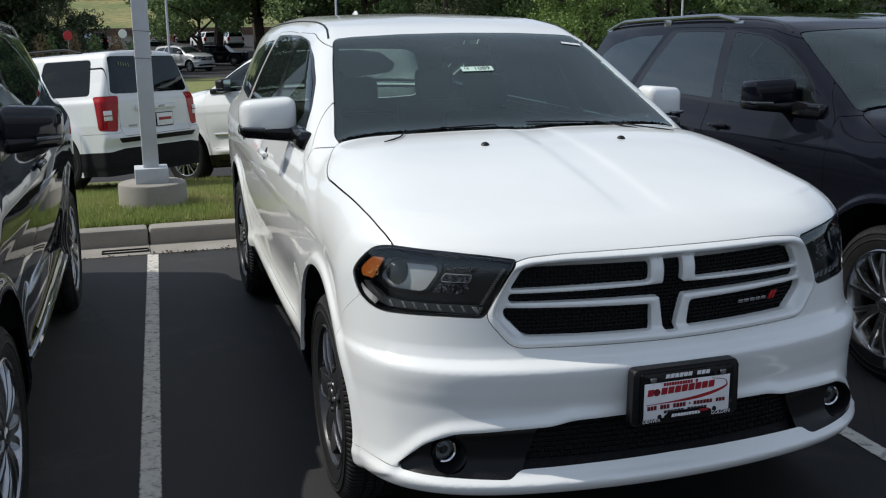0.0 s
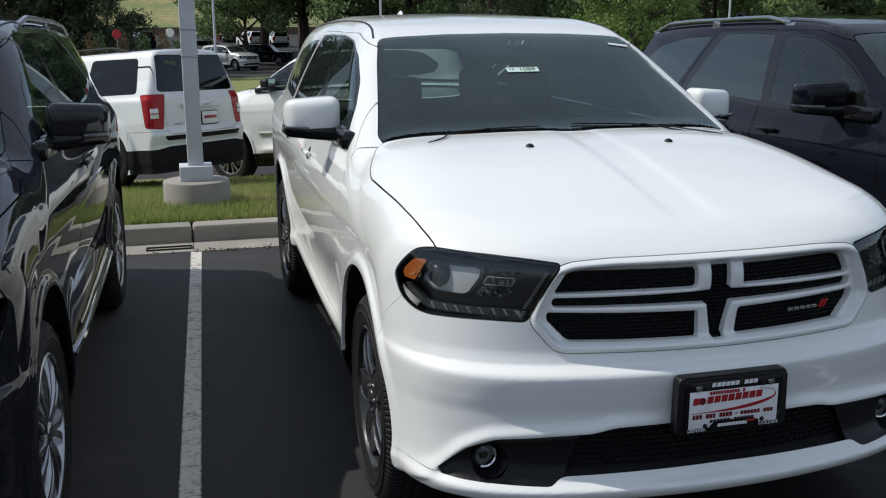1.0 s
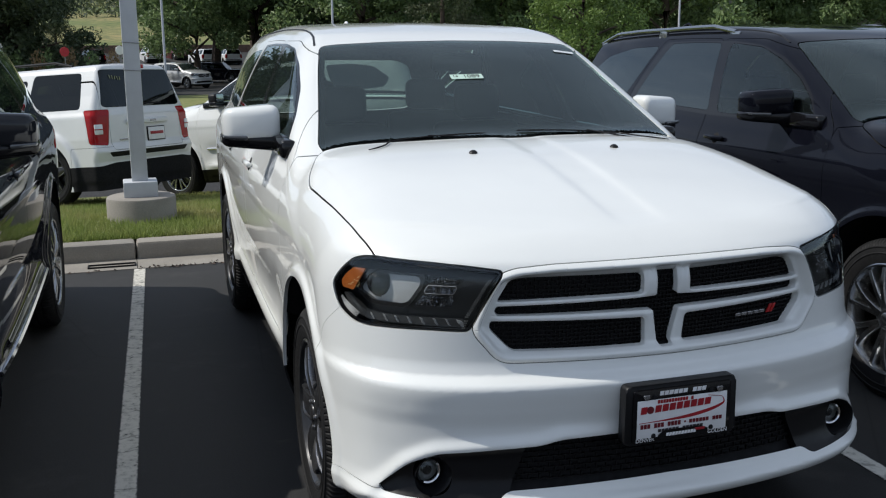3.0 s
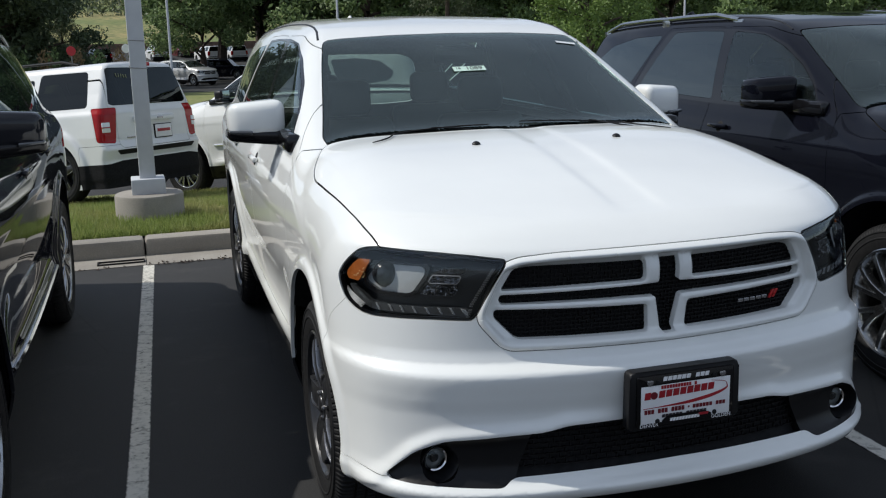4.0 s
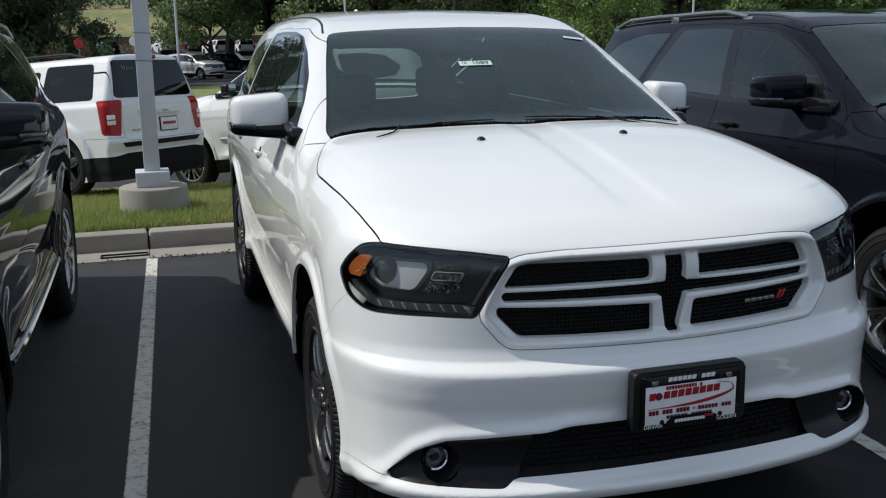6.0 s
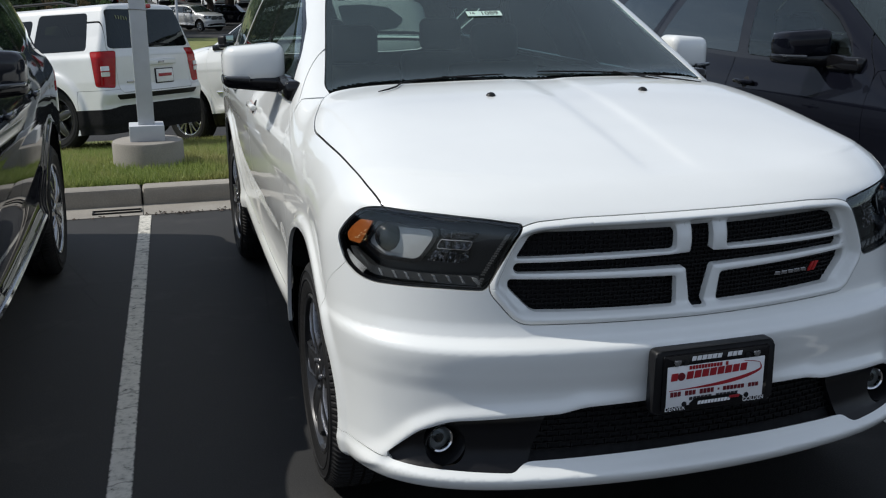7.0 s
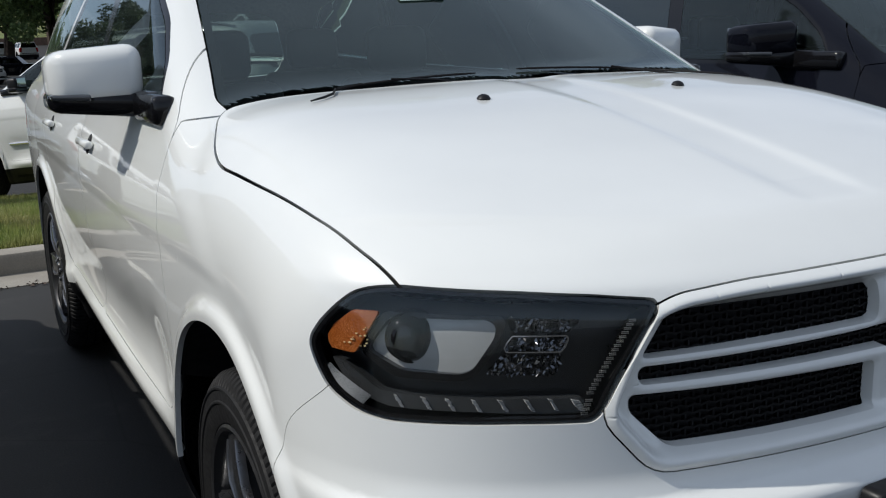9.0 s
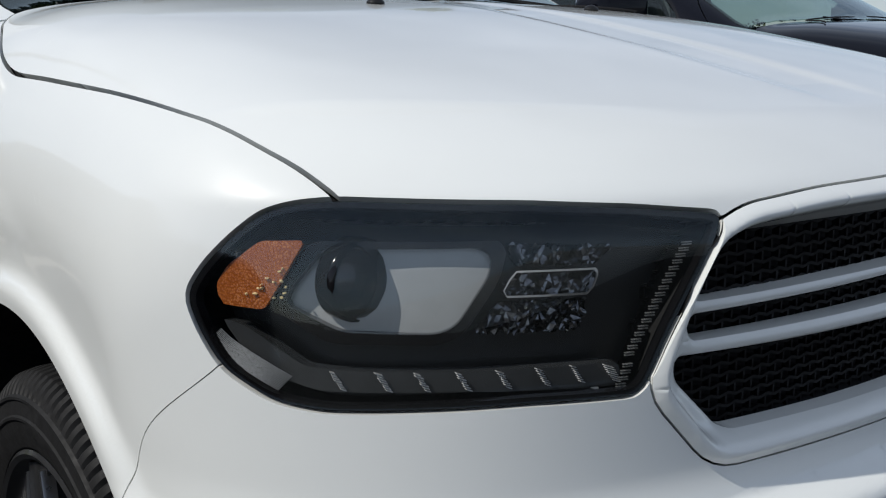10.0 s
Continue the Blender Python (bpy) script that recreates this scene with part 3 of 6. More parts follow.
P["bowl"] = P["bowl"][0] + np.outer(.016 * np.exp(-(hollow / .062) ** 2), (.25, .95, 0)), P["bowl"][1]
P["bowl_rim"] = sunk(without(within(P["lens"], lambda x, y, z: ROUND_BOWL(np.abs(x) + .5 * y, z)), lambda x, y, z: IN_BOWL(np.abs(x) + .5 * y, z)), .020)
FRAME_OUT, FRAME_IN = shape([(.834, 1.0165), (.736, 1.0150), (.733, 1.009), (.743, .988), (.851, .990)], .006), shape([(.8325, 1.0145), (.7380, 1.0130), (.7355, 1.0085), (.7445, .9903), (.8485, .9920)], .005)
P["turn_frame"] = sunk(without(within(P["lens"], lambda x, y, z: FRAME_OUT(np.abs(x) + .5 * y, z)), lambda x, y, z: FRAME_IN(np.abs(x) + .5 * y, z)), .022)


def facets(points, depth, seed):
    """A sheet of small crystal facets behind the lens."""
    v, f = within(finer(P["lens"], np.ones(len(P["lens"][1]), bool)), lambda x, y, z, fn=shape(points, .006): fn(np.abs(x) + .5 * y, z))
    v, f = sunk((v, f), depth)
    return v + np.random.default_rng(seed).normal(0, .0014, v.shape), f


P["crystal_high"] = facets([(.843, 1.044), (.712, 1.037), (.728, 1.019), (.832, 1.021)], .030, 3)
P["crystal_low"] = facets([(.852, .986), (.742, .984), (.757, .952), (.882, .954)], .030, 4)
P["crystal_mid"] = facets([(.833, 1.0145), (.737, 1.0135), (.744, .990), (.849, .992)], .034, 5)
P["strip"] = lamp_piece([(1.158, .963), (1.130, .957), (1.068, .921), (1.02, .9185), (.90, .9185), (.706, .916), (.706, .891), (.90, .898), (1.05, .897), (1.095, .907), (1.132, .930)], .010, .022)
shell = without(shell, lamp_at, GAP)
grille_sheet = within(shell, reach(GRILLE), -.02)
grille_sheet = within(finer(grille_sheet, np.ones(len(grille_sheet[1]), bool)), reach(GRILLE), .0012)
shell = without(shell, reach(GRILLE), .0012)
intake_sheet = within(shell, reach(INTAKE), -.004)
shell = without(shell, reach(INTAKE))
P["hood"] = within(shell, hood_at, GAP)
shell = without(shell, hood_at, GAP)
front = within(shell, bumper_at, .0010)
shell = without(shell, bumper_at, .0010)
lip_at = lambda x, y, z: z - np.interp(np.abs(x), [.80, .86], [.432, .404]) - .03 * np.clip(y - .25, 0, 1)
P["lip"], P["bumper"] = within(front, lip_at, .001), without(front, lip_at, .001)
screen_at = lambda x, y, z: np.where((y > 1.1) & (y < 2.4), SCREEN(np.abs(x), z) + 0 * y, 1.0)
front_face = lambda m: slope(m[0][m[1]].mean(1))[:, 1] < -.22
mask = front_face(shell)
P["screen"] = within(kept(shell, mask), screen_at, GAP)
P["screen_band"] = sunk(without(P["screen"], lambda x, y, z: SCREEN(np.abs(x), z + .0) + .022), .004)
shell = joined(without(kept(shell, mask), screen_at, GAP), kept(shell, ~mask))
back_at = lambda x, y, z: np.where(y > 4.3, REAR_GLASS_AT(np.abs(x), z), 1.0)
lining = without(without(without(without(without(lining, lamp_at), reach(GRILLE)), reach(INTAKE)), back_at), lambda x, y, z: np.where(y > 1.1, np.minimum(screen_at(x, y, z), np.minimum(sideways(DAYLIGHT)(x, y, z), sideways(WIN_QUARTER)(x, y, z))), 1.0))
for key, fn in (("win_front", WIN_FRONT), ("win_rear", WIN_REAR), ("win_quarter", WIN_QUARTER)):
    P[key] = within(shell, sideways(fn), .002)
    shell = without(shell, sideways(fn))
P["surround"] = within(shell, sideways(DAYLIGHT))
shell = without(shell, sideways(DAYLIGHT))
# Sill underside split off and coloured black for its shade.
sill_at = lambda x, y, z: np.where((np.abs(x) > .5) & (y > 1.2) & (y < 3.8), z - .412 - .012 * (y - 1.5), 1.0)
P["sill_cover"] = within(shell, sill_at, .001)
shell = without(shell, sill_at, .001)
for key, fn in (("front_door", FRONT_DOOR), ("rear_door", REAR_DOOR)):
    P[key] = within(shell, sideways(fn), .0014)
    shell = without(shell, sideways(fn), .0014)
shell = without(shell, lambda x, y, z: np.maximum(SCREEN(np.abs(x), np.clip(z, 1.31, 1.68)), np.maximum(1.2 - y, y - 1.75)))
fender_at = lambda x, y, z: np.maximum(y - 1.475, z - np.interp(y, [.3, 1.2, 1.5], [1.3, 1.3, 1.262]))
P["fender"] = within(shell, fender_at, GAP)
shell = without(shell, fender_at, GAP)
tail_at = lambda x, y, z: 4.93 - y + .0 * z
P["back_glass"] = within(shell, back_at, .002)
shell = without(shell, back_at, .002)
P["tail"], P["roof"] = within(shell, tail_at, GAP), without(shell, tail_at, GAP)
grille_frame = grille_sheet
for fn in (OPEN_HIGH, OPEN_LOW, CROSS):
    grille_frame = without(grille_frame, reach(fn))


def dished(m, depth, bend, crown=0.0):
    """The grille sheet pushed back, sloping in from its outline."""
    v, f = m
    rim = -GRILLE(np.abs(v[:, 0]), v[:, 2])
    s = np.clip((rim - .012) / bend, 0, 1)
    v = v.copy()
    v[:, 1] += depth * s * s * (3 - 2 * s)
    if crown:
        edge = np.minimum(np.minimum(OPEN_HIGH(np.abs(v[:, 0]), v[:, 2]), OPEN_LOW(np.abs(v[:, 0]), v[:, 2])), CROSS(np.abs(v[:, 0]), v[:, 2]))
        v[:, 1] += crown * (1 - np.clip(edge / .012, 0, 1)) ** 2 - crown * np.sin(math.pi * np.clip(rim / .030, 0, 1))
    return v, f


P["grille"] = dished(grille_frame, .026, .026, .007)
P["mesh_back"] = dished(grille_sheet, .070, .012)
mesh_at = reach(MESH_FIELD)
fog_at = reach(lambda u, z: np.hypot(u - .718, z - .458) - .053)
P["intake_mesh"], P["bezel"] = sunk(within(intake_sheet, mesh_at), .045), sunk(without(without(intake_sheet, mesh_at), fog_at), .014)
P["under"] = under
cabin_at = lambda x, y, z: np.maximum(1.45 - y, 1.22 - z)
# The lining is near black, so gaps between panels show as dark shade.
P["headliner"], P["lining"] = sunk(within(lining, cabin_at), .022), sunk(without(lining, cabin_at), .022)
P["lamp_back"] = sunk(P["lens"], .060)

SUV = {k: plate_mesh(k, P[k], m, d, true_normals=k not in ("grille", "mesh_back")) for k, m, d in (
    ("hood", M_WHITE, .014), ("bumper", M_WHITE, .014), ("lip", M_WHITE, .02), ("roof", M_WHITE, .012), ("tail", M_WHITE, .012),
    ("screen", M_SCREEN, .004), ("screen_band", M_GLOSSBLACK, .0), ("back_glass", M_SIDEGLASS, .004), ("grille", M_WHITE, .024), ("mesh_back", M_MATTE, .0), ("intake_mesh", M_MATTE, .0),
    ("lining", M_LINER, .0), ("headliner", M_HEADLINER, .0), ("under", M_LINER, .0))}
SIDES = {}
for k, m, d in (("lens", M_LENS, .006), ("lamp_back", M_LAMPBLACK, .0), ("amber", M_AMBER, .006), ("border", M_GLOSSBLACK, .012), ("bowl", M_REFLECTOR, .02), ("bowl_rim", M_GLOSSBLACK, .03), ("turn_frame", M_CHROME, .02), ("strip", M_DRL, .02), ("crystal_high", M_CRYSTAL, .0), ("crystal_low", M_CRYSTAL, .0), ("crystal_mid", M_CRYSTAL, .0), ("sill_cover", M_BLACK, .01), ("fender", M_WHITE, .014), ("front_door", M_WHITE, .014), ("rear_door", M_WHITE, .014),
                ("win_front", M_FRONTGLASS, .004), ("win_rear", M_SIDEGLASS, .004), ("win_quarter", M_SIDEGLASS, .004), ("surround", M_GLOSSBLACK, .01), ("bezel", M_BEZEL, .03)):
    SIDES[k] = [plate_mesh(k, P[k], m, d, both=False), plate_mesh(k, mirrored(P[k]), m, d, both=False)]
    if k.startswith("crystal"):
        SIDES[k] = [raw_mesh(k, *half, m, smooth=False) for half in (P[k], mirrored(P[k]))]


def repaint(me, materials):
    """The same mesh in another paint or glass."""
    old = me.materials[0]
    if old not in materials:
        return me
    me = me.copy()
    me.materials[0] = materials[old]
    return me


IN_LAMP = ("border", "lamp_back", "amber", "bowl", "bowl_rim", "turn_frame", "strip", "crystal_high", "crystal_low", "crystal_mid")


def suv(label, m, colours, wheel, details=True):
    car = tagged(empty("suv", m), label, "car", "parked cars", "")
    names = {"screen": "windscreen", "grille": "grille", "mesh_back": "grille_mesh", "intake_mesh": "intake_mesh", "lip": "lower_lip", "under": "underbody", "tail": "tailgate", "back_glass": "rear_screen", "screen_band": "windscreen_band"}
    made = {}
    details_steer = -1.5 if details == "plain_roof" else 0.0
    for k, me in SUV.items():
        made[k] = child(names.get(k, k), repaint(me, colours), car)
        made[k].visible_shadow = bool(colours) or k not in ("screen", "back_glass")
    names = {"win_front": "front_window", "win_rear": "rear_window", "win_quarter": "quarter_window", "lens": "headlight", "lamp_back": "housing", "amber": "amber_reflector", "border": "lamp_border", "bowl": "reflector_bowl", "bowl_rim": "bowl_rim", "turn_frame": "turn_signal_frame", "strip": "daytime_light_strip", "crystal_high": "crystal_facets", "crystal_low": "crystal_facets", "crystal_mid": "crystal_facets", "surround": "window_surround", "bezel": "fog_lamp_bezel"}
    for k, pair in SIDES.items():
        for i, me in enumerate(pair):
            made[k, i] = child(names.get(k, k), repaint(me, colours), made["lens", i] if k in IN_LAMP else car)
            made[k, i].visible_shadow = k != "lens" and (bool(colours) or not k.startswith("win_"))
    for side in (-1, 1):
        for hub in (HUB_Y, HUB_Y + BASE):
            steer = Matrix.Rotation(radians(details_steer if hub == HUB_Y else 0), 4, "Z")
            turn = steer @ Matrix.Rotation(radians(90 if side > 0 else -90), 4, "Y") @ Matrix.Rotation(.35, 4, "Z")
            wheel(car, Matrix.Translation((side * (.936 if hub == HUB_Y else .895), hub, HUB_Z)) @ turn)
    fittings(car, made, colours, details)
    return car, made


# ---- fittings of the SUV ----
def skin(axis, a, b, lo, hi):
    """Where a line along one axis meets the body; the other two coordinates are a and b."""
    at = {"x": lambda q: (q, a, b), "y": lambda q: (a, q, b), "z": lambda q: (a, b, q)}[axis]
    f = lambda q: float(body(*[np.array([k]) for k in at(q)])[0])
    for _ in range(40):
        mid = (lo + hi) / 2
        lo, hi = (mid, hi) if f(mid) > 0 else (lo, mid)
    p = np.array([at(lo)])
    n = slope(p)[0]
    return Vector(p[0]), Vector(n).normalized()


TAB_U, TAB_Z = np.linspace(0, 1.0, 201), np.linspace(.36, 1.10, 149)
tab_u, tab_z = np.meshgrid(TAB_U, TAB_Z, indexing="ij")
tab_lo, tab_hi = np.full(tab_u.shape, -.3), np.full(tab_u.shape, 1.0)
for _ in range(26):
    tab_mid = (tab_lo + tab_hi) / 2
    tab_out = body(tab_u, tab_mid, tab_z) > 0
    tab_lo, tab_hi = np.where(tab_out, tab_mid, tab_lo), np.where(tab_out, tab_hi, tab_mid)


def depth_at(u, z):
    """How far back the nose lies at u, z."""
    a, b = min(max(u * 200, 0), 199.99), min(max((z - .36) * 200, 0), 147.99)
    i, j = int(a), int(b)
    a, b = a - i, b - j
    t = tab_lo
    return float((t[i, j] * (1 - b) + t[i, j + 1] * b) * (1 - a) + (t[i + 1, j] * (1 - b) + t[i + 1, j + 1] * b) * a)


def face_front(u, z):
    p = np.array([(u, depth_at(u, z), z)])
    return Vector(p[0]), Vector(slope(p)[0]).normalized()


def face_side(y, z, side=1):
    p, n = skin("x", y, z, 1.3, .3)
    return Vector((side * p.x, p.y, p.z)), Vector((side * n.x, n.y, n.z))


def face_top(x, y):
    return skin("z", x, y, 2.0, .6)


def lattice(name, low, high, half, pitch, cell, depth, bar, material, fits):
    """A honeycomb of thin bars following the nose."""
    bm = bmesh.new()
    rows, steps = int((high - low) / pitch), int(2 * half / cell)
    gx, gz = np.meshgrid(np.abs(-half + 2 * half * np.arange(steps + 1) / steps), low + pitch * np.arange(rows + 2), indexing="ij")
    ok = fits(gx, gz)
    for r in range(rows + 1):
        z = low + r * pitch
        last = None
        for k in range(steps + 1):
            x = -half + 2 * half * k / steps
            if not ok[k, r]:
                last = None
                continue
            p = Vector((x, depth_at(abs(x), z) + depth, z + (bar * .9 if (k + r) % 2 else -bar * .9)))
            if last is not None:
                q = last
                v = [bm.verts.new(w + Vector((0, d, h))) for w in (q, p) for d, h in ((0, -bar), (0, bar), (.012, 0))]
                for f in ((0, 3, 4, 1), (1, 4, 5, 2), (2, 5, 3, 0)):
                    bm.faces.new([v[i] for i in f])
            if (k + r) % 2 == 0 and ok[k, r + 1]:
                w = p + Vector((0, .002, 0))
                v = [bm.verts.new(w + Vector((d, e, h))) for h in (0, pitch) for d, e in ((-bar, 0), (bar, 0), (0, .010))]
                for f in ((0, 1, 4, 3), (1, 2, 5, 4), (2, 0, 3, 5)):
                    bm.faces.new([v[i] for i in f])
            last = p
    return mesh_of(name, bm, material)


GRILLE_LATTICE = lattice("grille_lattice", .806, 1.056, .56, .0125, .0125, .056, .0019, M_MESH, lambda u, z: GRILLE(u, z) < -.012)
INTAKE_LATTICE = lattice("intake_lattice", .40, .575, .50, .016, .016, .030, .0016, M_MESH, lambda u, z: (INTAKE(u, z) < 0) & (MESH_FIELD(u, z) < 0))


def rounded_block(bm, x0, x1, y0, y1, z0, z1, bevel, taper=1.0):
    """A soft block whose +x end is smaller by taper."""
    before = set(bm.verts)
    box(bm, x0, x1, y0, y1, z0, z1, bevel, 4)
    yc, zc = (y0 + y1) / 2, (z0 + z1) / 2
    for v in set(bm.verts) - before:
        s = (v.co.x - x0) / (x1 - x0)
        k = 1 + (taper - 1) * s
        v.co.y = yc + (v.co.y - yc) * k
        v.co.z = zc + (v.co.z - zc) * k
    return bm


def mirror_cap():
    """The housing's painted upper shell (car's +x side)."""
    bm = bmesh.new()
    rounded_block(bm, .865, 1.100, 1.80, 1.965, 1.292, 1.447, .042, .90)
    for v in bm.verts:
        s = (v.co.x - .865) / .235
        v.co.y += .075 * s * s
        v.co.z += -.012 * s + .006
    bmesh.ops.bisect_plane(bm, geom=list(bm.verts) + list(bm.edges) + list(bm.faces), plane_co=(0, 0, 1.310), plane_no=(.04, 0, 1), clear_inner=True)
    return mesh_of("housing_cap", bm, M_WHITE, 50)


def mirror_foot():
    bm = bmesh.new()
    rounded_block(bm, .860, 1.104, 1.795, 1.965, 1.246, 1.322, .028, .74)
    for v in bm.verts:
        s = (v.co.x - .865) / .235
        v.co.y += .075 * s * s
        v.co.z += .012 * s + .006
    box(bm, .80, .90, 1.70, 1.90, 1.250, 1.325, .018)
    box(bm, .842, .905, 1.57, 1.82, 1.246, 1.322, .018)
    return mesh_of("lower_housing", bm, M_GLOSSBLACK, 50)


def mirror_signal():
    bm = bmesh.new()
    rounded_block(bm, 1.005, 1.100, 1.815, 1.90, 1.296, 1.315, .006, .8)
    for v in bm.verts:
        s = (v.co.x - .865) / .235
        v.co.y += .055 * s * s - .010
        v.co.z += .008 * s + .002
    return mesh_of("signal_lens", bm, M_DRL, 50)


def mirror_glass():
    bm = bmesh.new()
    rounded_block(bm, .885, 1.075, 1.962, 1.968, 1.322, 1.43, .002, .88)
    for v in bm.verts:
        v.co.y += .075 * ((v.co.x - .865) / .235) ** 2
    return mesh_of("mirror_glass", bm, M_CHROME)


def handle_mesh():
    bm = bmesh.new()
    box(bm, -.013, .013, -.095, .095, -.013, .013, .010, 3)
    for v in bm.verts:
        v.co.x += .020 * (1 - (v.co.y / .1) ** 2)
    return mesh_of("door_handle", bm, M_WHITE, 60)


def recess_shade_disc():
    # Flat black disc painted in as the shade of the handle's hollow.
    return mesh_of("recess_shade", lathe(bmesh.new(), [(0, .003), (.030, .002), (.037, -.003), (.030, -.006), (0, -.006)], 24), M_MATTE, 60)


MIRROR = {"cap": mirror_cap(), "foot": mirror_foot(), "signal": mirror_signal(), "glass": mirror_glass()}
HANDLE, SHADE_DISC = handle_mesh(), recess_shade_disc()


def seat_piece(x0, x1, y0, y1, z0, z1, bevel, lean=0.0):
    bm = box(bmesh.new(), x0, x1, y0, y1, z0, z1, bevel, 3)
    for v in bm.verts:
        v.co.y += lean * (v.co.z - z0)
    return mesh_of("seat", bm, M_SEAT, 60)


CUSHION = seat_piece(-.26, .26, -.25, .27, .0, .16, .05)
BACKREST = seat_piece(-.25, .25, .17, .30, .10, .68, .05, .22)
HEADREST = seat_piece(-.13, .13, .30, .40, .69, .88, .045, .05)


def dash_mesh():
    bm = box(bmesh.new(), -.74, .74, 1.42, 1.95, .80, 1.24, .06, 3)
    return mesh_of("dashboard", bm, M_CABIN, 60)


def wheel_mesh():
    bm = bmesh.new()
    r = [(Vector((.185 * math.cos(a), 0, .185 * math.sin(a)))) for a in (2 * math.pi * i / 28 for i in range(29))]
    tube(bm, r, .016, 8)
    box(bm, -.17, .17, -.01, .01, -.025, .015, .005)
    box(bm, -.05, .05, -.02, .02, -.16, .04, .01)
    return mesh_of("steering_wheel", bm, M_CABIN)


DASH, STEERING = dash_mesh(), wheel_mesh()


def well_mesh():
    """The dark inside of a wheel arch."""
    bm = bmesh.new()
    n, rows = 40, []
    for i in range(n + 1):
        a = math.pi * (.03 + .98 * i / n)
        rows.append([bm.verts.new((x, .502 * math.cos(a), .502 * math.sin(a))) for x in (.50, .938 if .16 < a / math.pi < .9 else .84)])
    for p, q in zip(rows, rows[1:]):
        bm.faces.new((p[0], p[1], q[1], q[0]))
    bm.faces.new([r[0] for r in rows])
    return mesh_of("wheel_arch_liner", bm, M_LINER)


def sealed_strip(name, points, width, height, material):
    bm = bmesh.new()
    tube(bm, points, width, 6)
    for v in bm.verts:
        v.co.z += height
    return mesh_of(name, bm, material)


WELL = well_mesh()


def ditch(side):
    pts = []
    for i in range(22):
        y = 2.20 + 2.45 * i / 21
        x = .606 + .030 * min(1, max(0, (2.50 - y) / .3)) ** 2 - .03 * max(0, (y - 3.6))
        p, _ = face_top(x, y)
        pts.append((side * p.x, p.y, p.z))
    return sealed_strip("roof_strip", pts, .0060, -.001, M_BLACK)


def rail(side):
    bm = bmesh.new()
    pts = []
    for i in range(24):
        y = 2.75 + 1.85 * i / 23
        x = .632 - .03 * max(0, (y - 3.6))
        p, _ = face_top(x, y)
        rise = .034 * min(1, i / 3, (23 - i) / 3)
        pts.append((side * p.x, p.y, p.z + .004 + rise))
    tube(bm, pts, .015, 8)
    for i in (0, 11, 23):
        x, y, z = pts[i]
        box(bm, x - .012, x + .012, y - .05, y + .05, z - .06, z + .004, .006)
    return mesh_of("roof_rail", bm, M_SILVER)


def wiper_mesh(x0, x1, lift):
    """A blade lying along the foot of the windscreen, with its arm."""
    blade, arm = bmesh.new(), bmesh.new()
    pts = []
    for i in range(14):
        x = x0 + (x1 - x0) * i / 13
        z = 1.342 - .040 * abs(x / .64) ** 2.2 + .006 * i / 13 * lift
        p, n = skin("y", x, z, .9, 2.2)
        pts.append(p + n * .006)
    tube(blade, pts, [.002] + [.0032] * 12 + [.002], 6)
    a, b = pts[6] + Vector((0, -.002, .005)), pts[0] + Vector((0, -.004, -.03))
    tube(arm, [b, b + (a - b) * .5 + Vector((0, -.004, .006)), a], [.005, .004, .0025], 6)
    return mesh_of("wiper_blade", blade, M_MATTE), mesh_of("wiper_arm", arm, M_BLACK)


WIPERS = [wiper_mesh(-.12, -.64, 1.0), wiper_mesh(.60, .02, .6)]
DITCH, RAIL = {s: ditch(s) for s in (-1, 1)}, {s: rail(s) for s in (-1, 1)}


def cowl_mesh():
    bm = bmesh.new()
    rows = []
    for i in range(25):
        x = -.80 + 1.6 * i / 24
        y0 = 1.255 + .19 * (x / .8) ** 2
        z = float(crest(np.array([y0]))[0]) - .035 * x * x - .43 * abs(x) ** 8 - .045
        rows.append([bm.verts.new((x, y0 - .06, z)), bm.verts.new((x, y0 + .05, z + .0)), bm.verts.new((x, y0 + .16, z + .03))])
    for p, q in zip(rows, rows[1:]):
        bm.faces.new((p[0], q[0], q[1], p[1]))
        bm.faces.new((p[1], q[1], q[2], p[2]))
    return mesh_of("cowl", bm, M_BLACK)


COWL = cowl_mesh()
NOZZLE = mesh_of("washer_nozzle", lathe(bmesh.new(), [(.016, -.004), (.016, .003), (.012, .008), (.006, .011), (0, .012)], 16), M_BLACK)


def drl_facets():
    """Prism glints as pale dashes in the light strip, and the little ladder beside the grille: (prisms, ladder)."""
    prisms = [(q, .9085, 1.0) for q in (1.031, .982, .940, .895, .849, .804, .763)] + [(.719, .905, 2.0)]
    ladder = []
    for i in range(22):
        s = i / 17
        q, z = (.626 + .0735 * s, 1.0346 - .1095 * s) if i < 18 else (.7013 + .0028 * (i - 18), .9134 - .0066 * (i - 18))
        ladder += [(q + d, z + e, .0022, .0011) for d in (-.0048, -.0016, .0016, .0048) for e in (.0013, -.0013)]
    return prisms, ladder


def on_lens(q, z):
    """The point of the lens at x + y / 2 = q."""
    lo, hi = .3, 1.0
    for _ in range(30):
        u = (lo + hi) / 2
        lo, hi = (u, hi) if u + .5 * depth_at(u, z) < q else (lo, u)
    return face_front(u, z)


